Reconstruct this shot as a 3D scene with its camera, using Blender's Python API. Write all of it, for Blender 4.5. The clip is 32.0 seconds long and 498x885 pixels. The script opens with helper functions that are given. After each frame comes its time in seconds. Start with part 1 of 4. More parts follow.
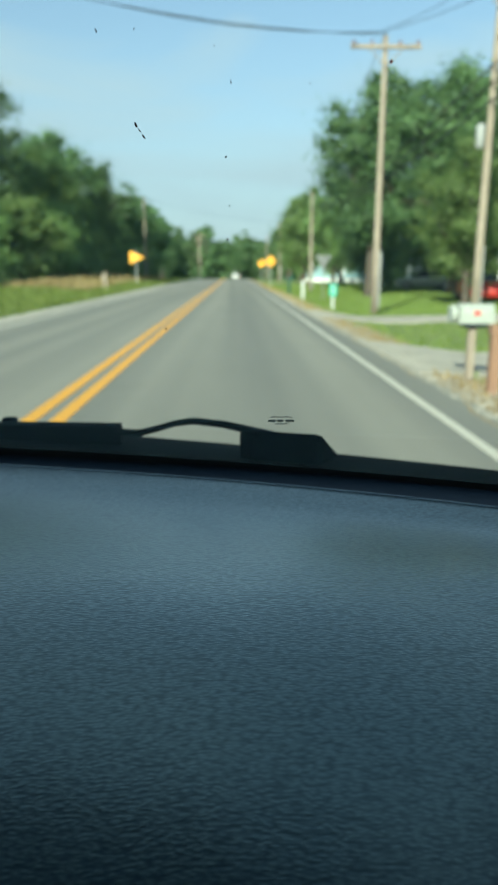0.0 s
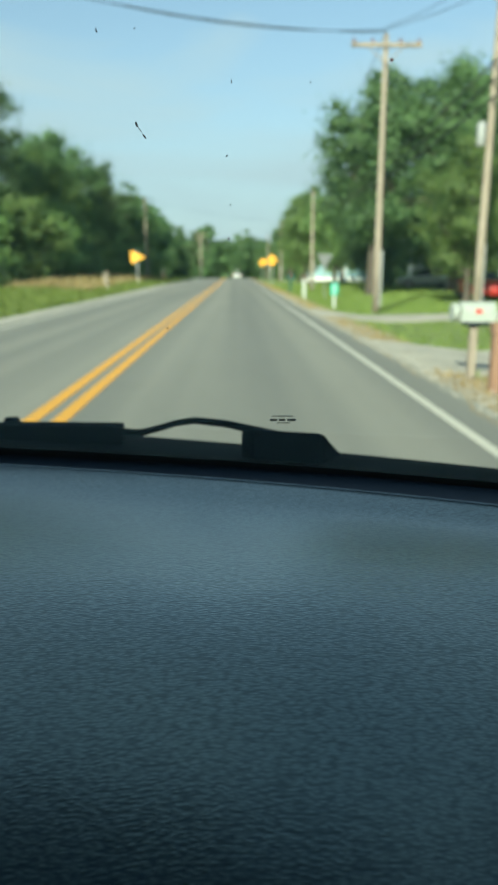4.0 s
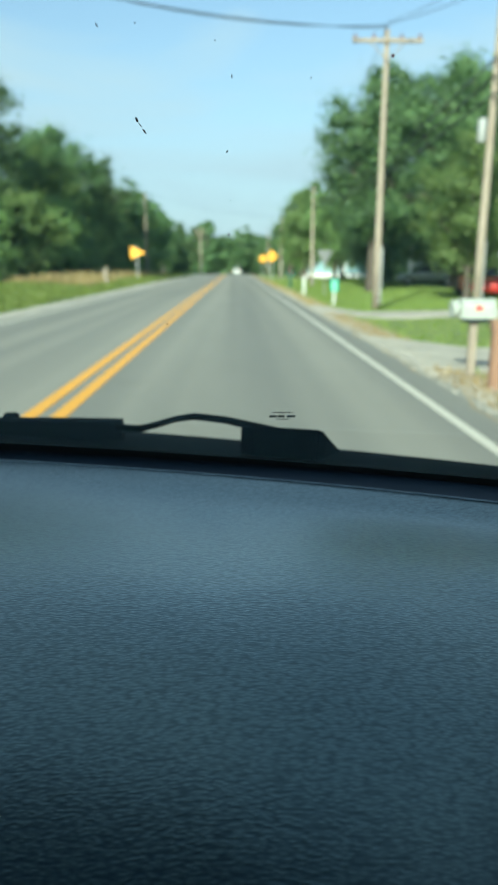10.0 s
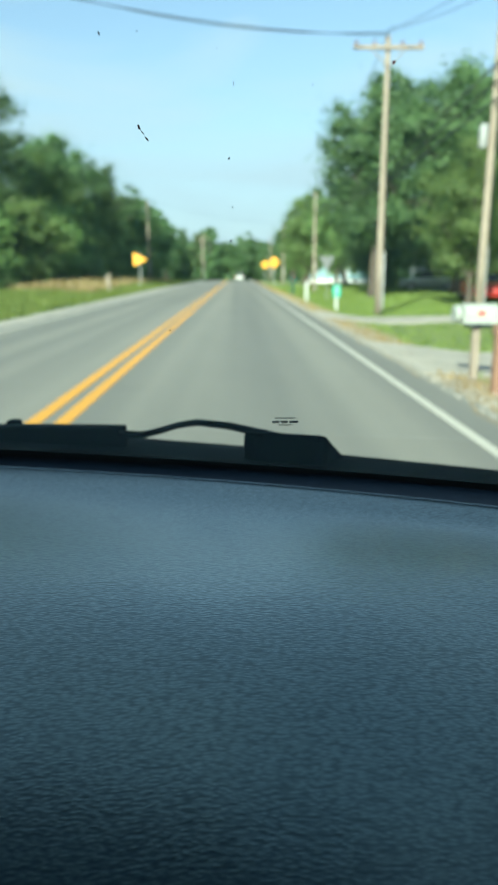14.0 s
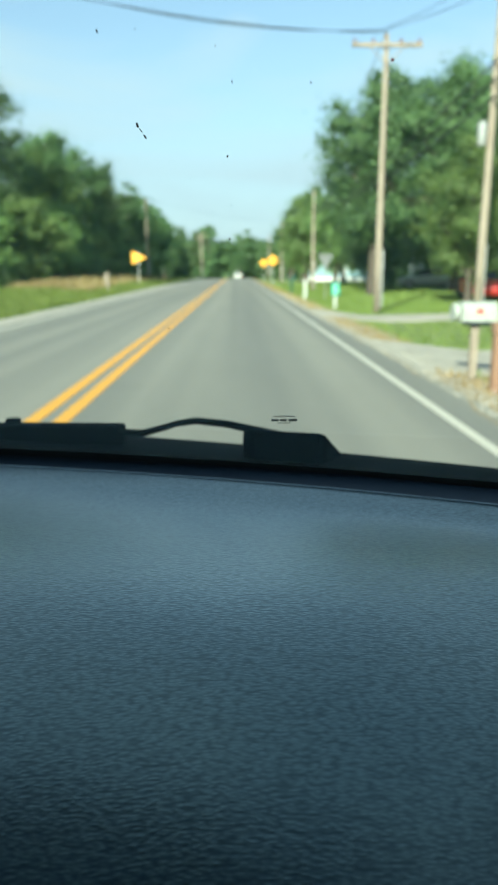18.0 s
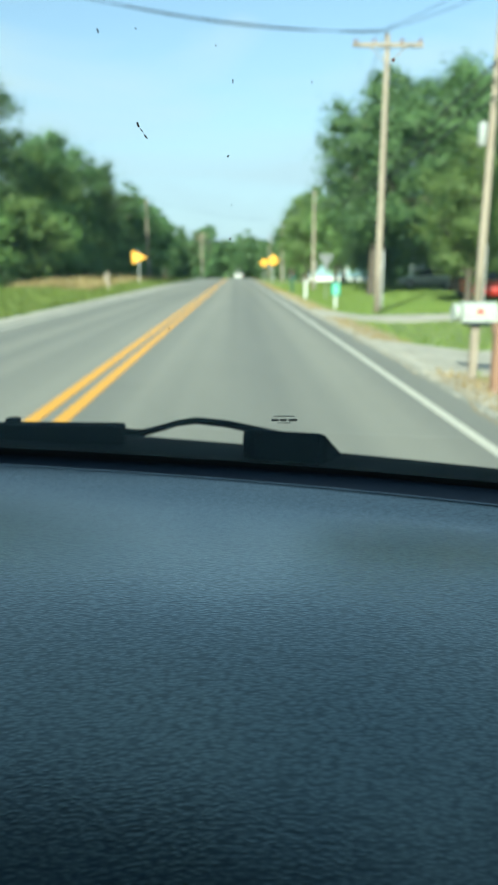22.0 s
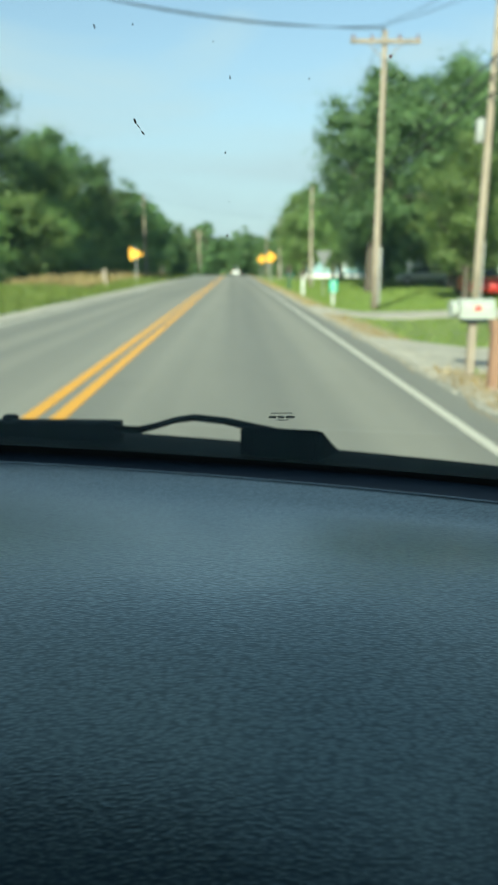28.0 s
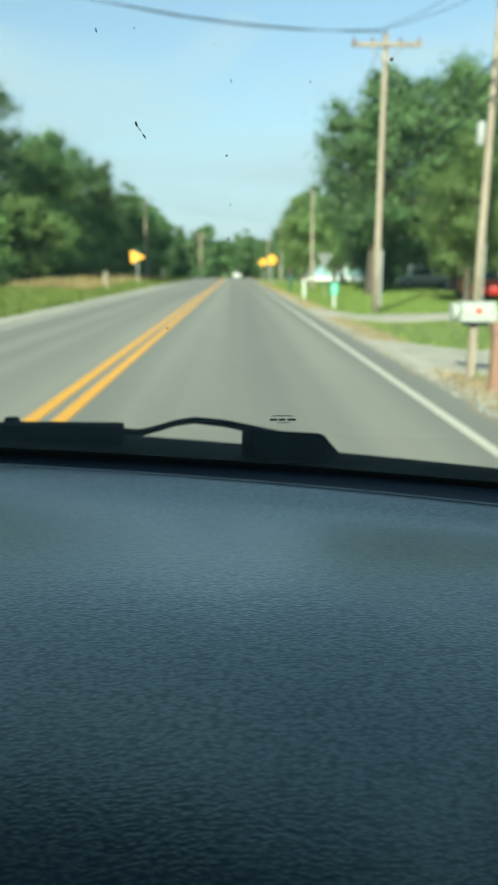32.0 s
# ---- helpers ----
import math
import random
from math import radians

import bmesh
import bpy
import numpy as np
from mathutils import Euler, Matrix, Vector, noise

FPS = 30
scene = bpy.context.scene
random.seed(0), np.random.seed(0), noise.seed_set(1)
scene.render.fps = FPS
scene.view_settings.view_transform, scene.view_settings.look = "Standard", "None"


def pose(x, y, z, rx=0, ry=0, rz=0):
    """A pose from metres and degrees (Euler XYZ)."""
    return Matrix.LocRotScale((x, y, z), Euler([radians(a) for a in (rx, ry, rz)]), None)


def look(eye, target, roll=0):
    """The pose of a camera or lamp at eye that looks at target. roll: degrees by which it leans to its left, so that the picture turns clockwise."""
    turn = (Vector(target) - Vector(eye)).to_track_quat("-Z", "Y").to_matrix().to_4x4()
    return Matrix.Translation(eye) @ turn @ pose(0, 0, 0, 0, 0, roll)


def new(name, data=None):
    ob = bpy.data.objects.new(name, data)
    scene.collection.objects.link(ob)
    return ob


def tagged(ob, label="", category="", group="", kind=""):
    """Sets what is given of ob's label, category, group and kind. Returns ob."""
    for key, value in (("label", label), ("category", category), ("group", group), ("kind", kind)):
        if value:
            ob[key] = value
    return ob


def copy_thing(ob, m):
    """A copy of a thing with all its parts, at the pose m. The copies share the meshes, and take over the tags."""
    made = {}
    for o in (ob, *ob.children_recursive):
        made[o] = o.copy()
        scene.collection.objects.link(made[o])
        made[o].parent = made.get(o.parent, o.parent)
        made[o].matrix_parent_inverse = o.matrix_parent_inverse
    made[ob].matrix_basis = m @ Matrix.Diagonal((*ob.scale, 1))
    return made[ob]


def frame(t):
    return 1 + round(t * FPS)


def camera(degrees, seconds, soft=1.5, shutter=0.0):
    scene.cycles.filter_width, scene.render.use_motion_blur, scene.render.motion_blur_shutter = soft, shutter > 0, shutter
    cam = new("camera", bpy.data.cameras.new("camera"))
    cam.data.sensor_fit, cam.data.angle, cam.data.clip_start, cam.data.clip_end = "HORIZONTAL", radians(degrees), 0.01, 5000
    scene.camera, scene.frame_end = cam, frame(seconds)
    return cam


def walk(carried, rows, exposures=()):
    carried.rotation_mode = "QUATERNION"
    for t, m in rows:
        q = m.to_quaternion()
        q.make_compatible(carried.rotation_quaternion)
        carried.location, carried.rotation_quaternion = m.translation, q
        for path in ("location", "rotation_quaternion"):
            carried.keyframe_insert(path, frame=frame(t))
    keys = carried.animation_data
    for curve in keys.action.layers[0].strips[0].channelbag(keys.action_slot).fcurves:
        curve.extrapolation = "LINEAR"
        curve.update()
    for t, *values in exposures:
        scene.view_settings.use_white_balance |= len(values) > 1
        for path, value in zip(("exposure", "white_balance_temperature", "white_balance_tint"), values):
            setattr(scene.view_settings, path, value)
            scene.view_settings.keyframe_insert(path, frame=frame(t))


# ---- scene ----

# ---------------------------------------------------------------- camera, held by hand over the dashboard
EYE = (0.0, 0.0, 1.3)
TURNS = [  # seconds, pitch, roll, yaw
    (0.0, -13.34, -0.21, -1.14), (0.5, -13.42, -0.09, -0.87), (1.0, -13.12, -0.1, -1.03), (1.5, -13.25, -0.19, -1.13),
    (2.0, -13.37, -0.14, -1.03), (2.5, -13.17, -0.15, -1.24), (3.0, -13.31, -0.14, -1.16), (3.5, -13.44, -0.01, -1.11),
    (5.5, -13.19, 0.01, -0.92), (6.0, -13.27, -0.01, -0.98), (6.5, -13.3, -0.06, -0.98), (7.0, -13.25, -0.09, -1.24),
    (7.5, -13.3, 0.02, -1.13), (8.0, -13.05, 0.19, -0.98), (8.5, -13.46, 0.16, -0.93), (9.0, -13.79, -0.13, -1.31),
    (9.5, -13.58, -0.05, -1.08), (10.0, -13.7, -0.16, -1.05), (10.5, -13.84, 0.18, -0.75), (11.0, -13.86, -0.02, -1.05),
    (11.5, -13.8, 0.08, -1.02), (12.0, -13.41, 0.05, -1.08), (12.5, -13.23, 0.17, -0.94), (13.0, -13.34, 0.02, -1.15),
    (13.5, -13.25, 0.15, -0.88), (14.0, -13.24, 0.1, -0.87), (14.5, -13.27, 0.0, -1.02), (16.5, -13.43, 0.15, -1.07),
    (17.0, -13.59, -0.07, -1.02), (17.5, -13.52, 0.02, -1.05), (18.0, -13.38, 0.16, -0.97), (18.5, -13.55, 0.01, -0.84),
    (19.0, -13.65, -0.02, -0.89), (19.5, -13.45, 0.04, -0.95), (20.0, -13.51, -0.14, -1.09), (20.5, -13.54, -0.11, -1.15),
    (21.0, -13.55, -0.05, -1.2), (21.5, -13.47, 0.17, -1.13), (22.0, -13.39, 0.05, -0.94), (22.5, -13.38, 0.21, -0.9),
    (23.0, -13.48, 0.18, -0.98), (23.5, -13.33, 0.16, -0.97), (24.0, -13.46, 0.1, -1.2), (24.5, -13.3, 0.06, -1.07),
    (26.5, -13.39, 0.01, -1.18), (27.0, -13.63, 0.01, -1.12), (27.5, -13.6, -0.02, -1.01), (28.0, -13.63, 0.04, -1.14),
    (28.5, -13.53, -0.02, -1.27), (29.0, -13.41, -0.11, -1.16), (29.5, -13.47, 0.03, -0.87), (30.0, -13.62, -0.01, -0.86),
    (30.5, -13.58, -0.03, -0.89), (31.0, -13.4, 0.07, -0.88), (31.5, -13.37, 0.0, -1.15), (32.0, -13.42, 0.06, -1.05),
]
cam = camera(38.0, 32.0, soft=1.6)
cam.data.dof.use_dof = True
cam.data.dof.focus_distance = 0.475
cam.data.dof.aperture_fstop = 12.0
walk(cam, [(t, pose(*EYE, 90 + p, r, w)) for t, p, r, w in TURNS], exposures=[
    (0.0, 1.07, 6250, -8), (3.0, 1.07, 6550, -8), (6.0, 1.04, 6150, -8), (7.0, 1.08, 6200, -8), (8.5, 1.17, 6350, -8), (10.0, 1.22, 6050, -8), (13.0, 1.32, 6050, -8),
    (18.0, 1.35, 6250, -8), (20.0, 1.35, 6050, -8), (24.0, 1.36, 6150, -8), (27.0, 1.24, 6450, -8), (29.0, 1.13, 6450, -8), (32.0, 1.22, 6450, -8)])

# ---------------------------------------------------------------- sky and sun
SUN_AZ, SUN_EL = radians(200.0), radians(25.0)   # clockwise from the road's heading; behind and to the left
world = bpy.data.worlds.new("sky")
scene.world = world
world.use_nodes = True
wt = world.node_tree
wt.nodes.clear()
w_out = wt.nodes.new("ShaderNodeOutputWorld")
w_bg = wt.nodes.new("ShaderNodeBackground")
w_sky = wt.nodes.new("ShaderNodeTexSky")
w_sky.sky_type = "NISHITA"
w_sky.sun_disc = False
w_sky.sun_elevation, w_sky.sun_rotation = SUN_EL, SUN_AZ
w_sky.air_density, w_sky.dust_density, w_sky.ozone_density = 1.0, 0.35, 1.3
w_bg.inputs["Strength"].default_value = 0.082
# thin streaks of high cloud
w_co = wt.nodes.new("ShaderNodeTexCoord")
w_map = wt.nodes.new("ShaderNodeMapping")
w_map.inputs["Scale"].default_value = (1.2, 1.6, 5.0)
w_map.inputs["Rotation"].default_value = (0.0, 0.35, 0.2)
w_no = wt.nodes.new("ShaderNodeTexNoise")
w_no.inputs["Scale"].default_value = 2.3
w_no.inputs["Detail"].default_value = 6.0
w_no.inputs["Distortion"].default_value = 0.6
w_ra = wt.nodes.new("ShaderNodeMapRange")
w_ra.inputs["From Min"].default_value, w_ra.inputs["From Max"].default_value = 0.42, 0.66
w_ra.inputs["To Min"].default_value, w_ra.inputs["To Max"].default_value = 0.16, 0.74
w_mx = wt.nodes.new("ShaderNodeMix")
w_mx.data_type = "RGBA"
w_mx.inputs[7].default_value = (4.3, 4.8, 5.1, 1.0)
wt.links.new(w_co.outputs["Generated"], w_map.inputs["Vector"])
wt.links.new(w_map.outputs["Vector"], w_no.inputs["Vector"])
wt.links.new(w_no.outputs["Fac"], w_ra.inputs["Value"])
wt.links.new(w_ra.outputs["Result"], w_mx.inputs[0])
wt.links.new(w_sky.outputs["Color"], w_mx.inputs[6])
# pale haze low over the horizon, all round
w_sep = wt.nodes.new("ShaderNodeSeparateXYZ")
w_low = wt.nodes.new("ShaderNodeMapRange")
w_low.inputs["From Min"].default_value, w_low.inputs["From Max"].default_value = 0.02, 0.30
w_low.inputs["To Min"].default_value, w_low.inputs["To Max"].default_value = 0.85, 0.0
w_haze = wt.nodes.new("ShaderNodeMix")
w_haze.data_type = "RGBA"
w_haze.inputs[7].default_value = (2.78, 3.46, 4.28, 1.0)
wt.links.new(w_co.outputs["Generated"], w_sep.inputs["Vector"])
wt.links.new(w_sep.outputs["Z"], w_low.inputs["Value"])
wt.links.new(w_low.outputs["Result"], w_haze.inputs[0])
wt.links.new(w_mx.outputs[2], w_haze.inputs[6])
wt.links.new(w_haze.outputs[2], w_bg.inputs["Color"])
wt.links.new(w_bg.outputs["Background"], w_out.inputs["Surface"])

sun = new("sun", bpy.data.lights.new("sun", "SUN"))
sun.data.energy, sun.data.angle, sun.data.color = 5.0, radians(0.6), (1.0, 0.93, 0.80)
sun_from = Vector((math.sin(SUN_AZ) * math.cos(SUN_EL), math.cos(SUN_AZ) * math.cos(SUN_EL), math.sin(SUN_EL)))
sun.matrix_world = look(sun_from * 60, (0, 0, 0))

# ---------------------------------------------------------------- helpers for nodes and meshes
def material(name):
    m = bpy.data.materials.new(name)
    m.use_nodes = True
    nt = m.node_tree
    return m, nt, nt.nodes["Principled BSDF"]


def node(nt, kind, **values):
    n = nt.nodes.new(kind)
    for key, value in values.items():
        n.inputs[key.replace("_", " ")].default_value = value
    return n


def ramp(nt, fac, *stops):
    n = nt.nodes.new("ShaderNodeValToRGB")
    el = n.color_ramp.elements
    while len(el) < len(stops):
        el.new(0.5)
    for e, (p, c) in zip(el, stops):
        e.position, e.color = p, (*c, 1.0)
    nt.links.new(fac, n.inputs["Fac"])
    return n.outputs["Color"]


def mixed(nt, fac, a, b, how="MIX"):
    n = nt.nodes.new("ShaderNodeMix")
    n.data_type, n.blend_type = "RGBA", how
    for i, v in ((0, fac), (6, a), (7, b)):
        if isinstance(v, (int, float)):
            n.inputs[i].default_value = v
        elif isinstance(v, tuple):
            n.inputs[i].default_value = (*v, 1.0)
        else:
            nt.links.new(v, n.inputs[i])
    return n.outputs[2]


def coords(nt, scale=(1, 1, 1), rot=(0, 0, 0), space="Object"):
    c = nt.nodes.new("ShaderNodeTexCoord")
    m = node(nt, "ShaderNodeMapping", Scale=scale, Rotation=rot)
    nt.links.new(c.outputs[space], m.inputs["Vector"])
    return m.outputs["Vector"]


def world_coords(nt, scale=(1, 1, 1)):
    g = nt.nodes.new("ShaderNodeNewGeometry")
    m = node(nt, "ShaderNodeMapping", Scale=scale)
    nt.links.new(g.outputs["Position"], m.inputs["Vector"])
    return m.outputs["Vector"]


def noisy(nt, vec, scale, detail=4.0, rough=0.55, distort=0.0):
    n = node(nt, "ShaderNodeTexNoise", Scale=scale, Detail=detail, Roughness=rough, Distortion=distort)
    nt.links.new(vec, n.inputs["Vector"])
    return n.outputs["Fac"]


def bumped(nt, bsdf, height, strength, distance):
    b = node(nt, "ShaderNodeBump", Strength=strength, Distance=distance)
    nt.links.new(height, b.inputs["Height"])
    nt.links.new(b.outputs["Normal"], bsdf.inputs["Normal"])
    return b


def plain(name, low, high, rough=0.6, scale=6.0, metal=0.0, bump=0.0, stretch=(1, 1, 1), detail=5.0):
    """A surface between two colours, varied at two scales."""
    m, nt, b = material(name)
    v = coords(nt, stretch)
    a = noisy(nt, v, scale, detail)
    c = noisy(nt, v, scale * 9, 3.0)
    col = ramp(nt, a, (0.3, low), (0.7, high))
    col = mixed(nt, 0.25, col, ramp(nt, c, (0.3, tuple(x * 0.7 for x in low)), (0.7, tuple(min(1, x * 1.15) for x in high))))
    nt.links.new(col, b.inputs["Base Color"])
    b.inputs["Roughness"].default_value, b.inputs["Metallic"].default_value = rough, metal
    if bump:
        bumped(nt, b, c, 0.5, bump)
    return m


def mesh_from(name, verts, faces, smooth=False):
    me = bpy.data.meshes.new(name)
    me.from_pydata([tuple(v) for v in verts], [], [tuple(f) for f in faces])
    if smooth:
        me.polygons.foreach_set("use_smooth", [True] * len(me.polygons))
    me.update()
    return me


def part(name, data, mat, parent=None, label="", smooth=False):
    """One mesh object from a bmesh or a mesh, under a thing or a part."""
    if isinstance(data, bmesh.types.BMesh):
        me = bpy.data.meshes.new(name)
        bmesh.ops.recalc_face_normals(data, faces=data.faces)
        data.to_mesh(me)
        data.free()
        if smooth:
            me.polygons.foreach_set("use_smooth", [True] * len(me.polygons))
    else:
        me = data
    if mat and not me.materials:
        me.materials.append(mat)
    ob = new(name, me)
    ob.parent = parent
    return tagged(ob, label)


def thing(name, at, label, category, group="", kind="", turn=0.0):
    ob = new(name)
    ob.empty_display_size = 0.2
    ob.matrix_world = pose(*at, 0, 0, turn)
    return tagged(ob, label, category, group, kind)


def box(bm, lo, hi, bevel=0.0, m=None):
    """A box between two corners, with rounded edges."""
    size = Vector(hi) - Vector(lo)
    mid = (Vector(hi) + Vector(lo)) / 2
    made = bmesh.ops.create_cube(bm, size=1.0, matrix=Matrix.Translation(mid) @ Matrix.Diagonal((*size, 1)))
    if bevel:
        edges = list({e for v in made["verts"] for e in v.link_edges})
        out = bmesh.ops.bevel(bm, geom=edges, offset=bevel, segments=2, affect="EDGES", profile=0.6)
        vs = list({v for f in out["faces"] for v in f.verts})
        vs = vs + [v for v in made["verts"] if v.is_valid]
    else:
        vs = made["verts"]
    if m is not None:
        bmesh.ops.transform(bm, matrix=m, verts=list(set(vs)))
    return bm


def boxed(lo, hi, bevel=0.0, m=None):
    return box(bmesh.new(), lo, hi, bevel, m)


def tube(bm, pts, radii, sides=8, cap=True):
    """A tapered tube along points."""
    rings = []
    pts = [Vector(p) for p in pts]
    for i, p in enumerate(pts):
        d = (pts[min(i + 1, len(pts) - 1)] - pts[max(i - 1, 0)]).normalized()
        side = d.cross(Vector((0.3, 0.1, 1) if abs(d.z) < 0.9 else (1, 0.2, 0))).normalized()
        up = side.cross(d)
        r = radii[i] if hasattr(radii, "__len__") else radii
        rings.append([bm.verts.new(p + r * (math.cos(a) * side + math.sin(a) * up))
                      for a in (2 * math.pi * k / sides for k in range(sides))])
    for a, b in zip(rings, rings[1:]):
        for k in range(sides):
            bm.faces.new((a[k], a[(k + 1) % sides], b[(k + 1) % sides], b[k]))
    if cap:
        bm.faces.new(rings[0][::-1])
        bm.faces.new(rings[-1])
    return bm


def tubed(pts, radii, sides=8):
    return tube(bmesh.new(), pts, radii, sides)


def strip(f, n_u, n_v):
    """A grid of faces: f(u, v) gives a place for u and v from 0 to 1."""
    vs = [f(i / n_u, j / n_v) for j in range(n_v + 1) for i in range(n_u + 1)]
    fs = [(j * (n_u + 1) + i, j * (n_u + 1) + i + 1, (j + 1) * (n_u + 1) + i + 1, (j + 1) * (n_u + 1) + i)
          for j in range(n_v) for i in range(n_u)]
    return vs, fs


def prism(outline, depth, axis="y"):
    """A flat outline given some depth; outline in (a, z), depth along y (or x)."""
    bm = bmesh.new()
    place = (lambda a, z, d: (a, d, z)) if axis == "y" else (lambda a, z, d: (d, a, z))
    front = [bm.verts.new(place(a, z, 0)) for a, z in outline]
    back = [bm.verts.new(place(a, z, depth)) for a, z in outline]
    bm.faces.new(front)
    bm.faces.new(back[::-1])
    n = len(outline)
    for i in range(n):
        bm.faces.new((front[i], back[i], back[(i + 1) % n], front[(i + 1) % n]))
    return bm


# ---------------------------------------------------------------- materials
def dash_material():
    """Moulded leather grain: small rounded cells between narrow creases, the creases' shade put into weaker reflection.
    """
    m, nt, b = material("grained dashboard plastic")
    v = coords(nt, (0.46, 1.65, 1.5))
    warp = node(nt, "ShaderNodeTexNoise", Scale=95.0, Detail=3.0)
    nt.links.new(v, warp.inputs["Vector"])
    add = nt.nodes.new("ShaderNodeVectorMath")
    add.operation = "MULTIPLY_ADD"
    add.inputs[1].default_value = (0.005, 0.004, 0.0)
    nt.links.new(warp.outputs["Color"], add.inputs[0])
    nt.links.new(v, add.inputs[2])
    vor = node(nt, "ShaderNodeTexVoronoi", Scale=470.0)
    vor.feature = "SMOOTH_F1"
    vor.inputs["Smoothness"].default_value = 0.5
    nt.links.new(add.outputs["Vector"], vor.inputs["Vector"])
    cell = nt.nodes.new("ShaderNodeMath")
    cell.operation = "MULTIPLY"
    cell.inputs[1].default_value = -1.3
    nt.links.new(vor.outputs["Distance"], cell.inputs[0])
    fine = noisy(nt, add.outputs["Vector"], 330.0, 2.0, 0.5)
    h = nt.nodes.new("ShaderNodeMath")
    h.operation = "MULTIPLY_ADD"
    h.inputs[1].default_value = 0.8
    nt.links.new(fine, h.inputs[0])
    nt.links.new(cell.outputs["Value"], h.inputs[2])
    grain = bumped(nt, b, h.outputs["Value"], 0.9, 0.00013)
    nt.links.new(grain.outputs["Normal"], b.inputs["Coat Normal"])
    dust_veil = noisy(nt, v, 14.0, 5.0, 0.65)
    col = ramp(nt, dust_veil, (0.35, (0.006, 0.017, 0.031)), (0.75, (0.009, 0.023, 0.040)))
    nt.links.new(col, b.inputs["Base Color"])
    r = nt.nodes.new("ShaderNodeMapRange")
    r.inputs["To Min"].default_value, r.inputs["To Max"].default_value = 0.28, 0.37
    nt.links.new(dust_veil, r.inputs["Value"])
    nt.links.new(r.outputs["Result"], b.inputs["Roughness"])
    crown = nt.nodes.new("ShaderNodeMapRange")      # creases reflect less, imitating the shade between the cells
    crown.inputs["From Min"].default_value, crown.inputs["From Max"].default_value = -0.60, 0.20
    crown.inputs["To Min"].default_value, crown.inputs["To Max"].default_value = 0.52, 1.0
    nt.links.new(h.outputs["Value"], crown.inputs["Value"])
    nt.links.new(crown.outputs["Result"], b.inputs["Coat Weight"])
    nt.links.new(crown.outputs["Result"], b.inputs["Specular IOR Level"])
    b.inputs["IOR"].default_value, b.inputs["Coat IOR"].default_value, b.inputs["Coat Roughness"].default_value = 1.75, 1.62, 0.32
    b.inputs["Specular Tint"].default_value = (0.50, 0.88, 0.98, 1.0)
    return m


def glass_material(tint=(0.93, 0.96, 0.95)):
    m, nt, b = material("window glass")
    out = nt.nodes["Material Output"]
    nt.nodes.remove(b)
    clear = node(nt, "ShaderNodeBsdfTransparent", Color=(*tint, 1.0))
    gloss = node(nt, "ShaderNodeBsdfGlossy", Roughness=0.02)
    lw = node(nt, "ShaderNodeLayerWeight", Blend=0.5)
    pw = nt.nodes.new("ShaderNodeMath")
    pw.operation = "POWER"
    pw.inputs[1].default_value = 5.0
    nt.links.new(lw.outputs["Facing"], pw.inputs[0])
    ma = nt.nodes.new("ShaderNodeMath")
    ma.operation = "MULTIPLY_ADD"
    ma.inputs[1].default_value, ma.inputs[2].default_value = 0.9, 0.045
    nt.links.new(pw.outputs["Value"], ma.inputs[0])
    mix = nt.nodes.new("ShaderNodeMixShader")
    nt.links.new(ma.outputs["Value"], mix.inputs["Fac"])
    nt.links.new(clear.outputs["BSDF"], mix.inputs[1])
    nt.links.new(gloss.outputs["BSDF"], mix.inputs[2])
    # teal translucent film: imitates haze and veiling glare over the view, beyond any dust
    dust_veil = node(nt, "ShaderNodeBsdfTranslucent", Color=(0.50, 0.80, 0.84, 1.0))
    amount = nt.nodes.new("ShaderNodeMapRange")
    amount.inputs["From Min"].default_value, amount.inputs["From Max"].default_value = 0.3, 0.7
    amount.inputs["To Min"].default_value, amount.inputs["To Max"].default_value = 0.016, 0.030
    nt.links.new(noisy(nt, coords(nt), 7.0, 5.0, 0.6), amount.inputs["Value"])
    film = nt.nodes.new("ShaderNodeMixShader")
    nt.links.new(amount.outputs["Result"], film.inputs["Fac"])
    nt.links.new(mix.outputs["Shader"], film.inputs[1])
    nt.links.new(dust_veil.outputs["BSDF"], film.inputs[2])
    nt.links.new(film.outputs["Shader"], out.inputs["Surface"])
    return m


def asphalt_material():
    m, nt, b = material("worn asphalt")
    grit = noisy(nt, world_coords(nt), 60.0, 5.0, 0.7)
    blot = noisy(nt, world_coords(nt, (1.0, 0.25, 1.0)), 0.9, 5.0, 0.6)
    lane = noisy(nt, world_coords(nt, (1.6, 0.012, 1.0)), 0.75, 2.0, 0.4)
    col = ramp(nt, blot, (0.3, (0.158, 0.160, 0.140)), (0.7, (0.215, 0.215, 0.185)))
    col = mixed(nt, 0.55, col, ramp(nt, lane, (0.36, (0.130, 0.136, 0.122)), (0.64, (0.300, 0.294, 0.240))))
    col = mixed(nt, 0.25, col, ramp(nt, grit, (0.3, (0.05, 0.05, 0.048)), (0.7, (0.24, 0.235, 0.21))))
    vor = node(nt, "ShaderNodeTexVoronoi", Scale=0.35)
    vor.feature = "DISTANCE_TO_EDGE"
    nt.links.new(world_coords(nt, (1.0, 0.55, 1.0)), vor.inputs["Vector"])
    crack = ramp(nt, vor.outputs["Distance"], (0.0, (0.45, 0.45, 0.45)), (0.012, (1, 1, 1)))
    col = mixed(nt, 0.10, col, crack, "MULTIPLY")
    nt.links.new(col, b.inputs["Base Color"])
    b.inputs["Roughness"].default_value = 0.82
    bumped(nt, b, grit, 0.5, 0.01)
    return m


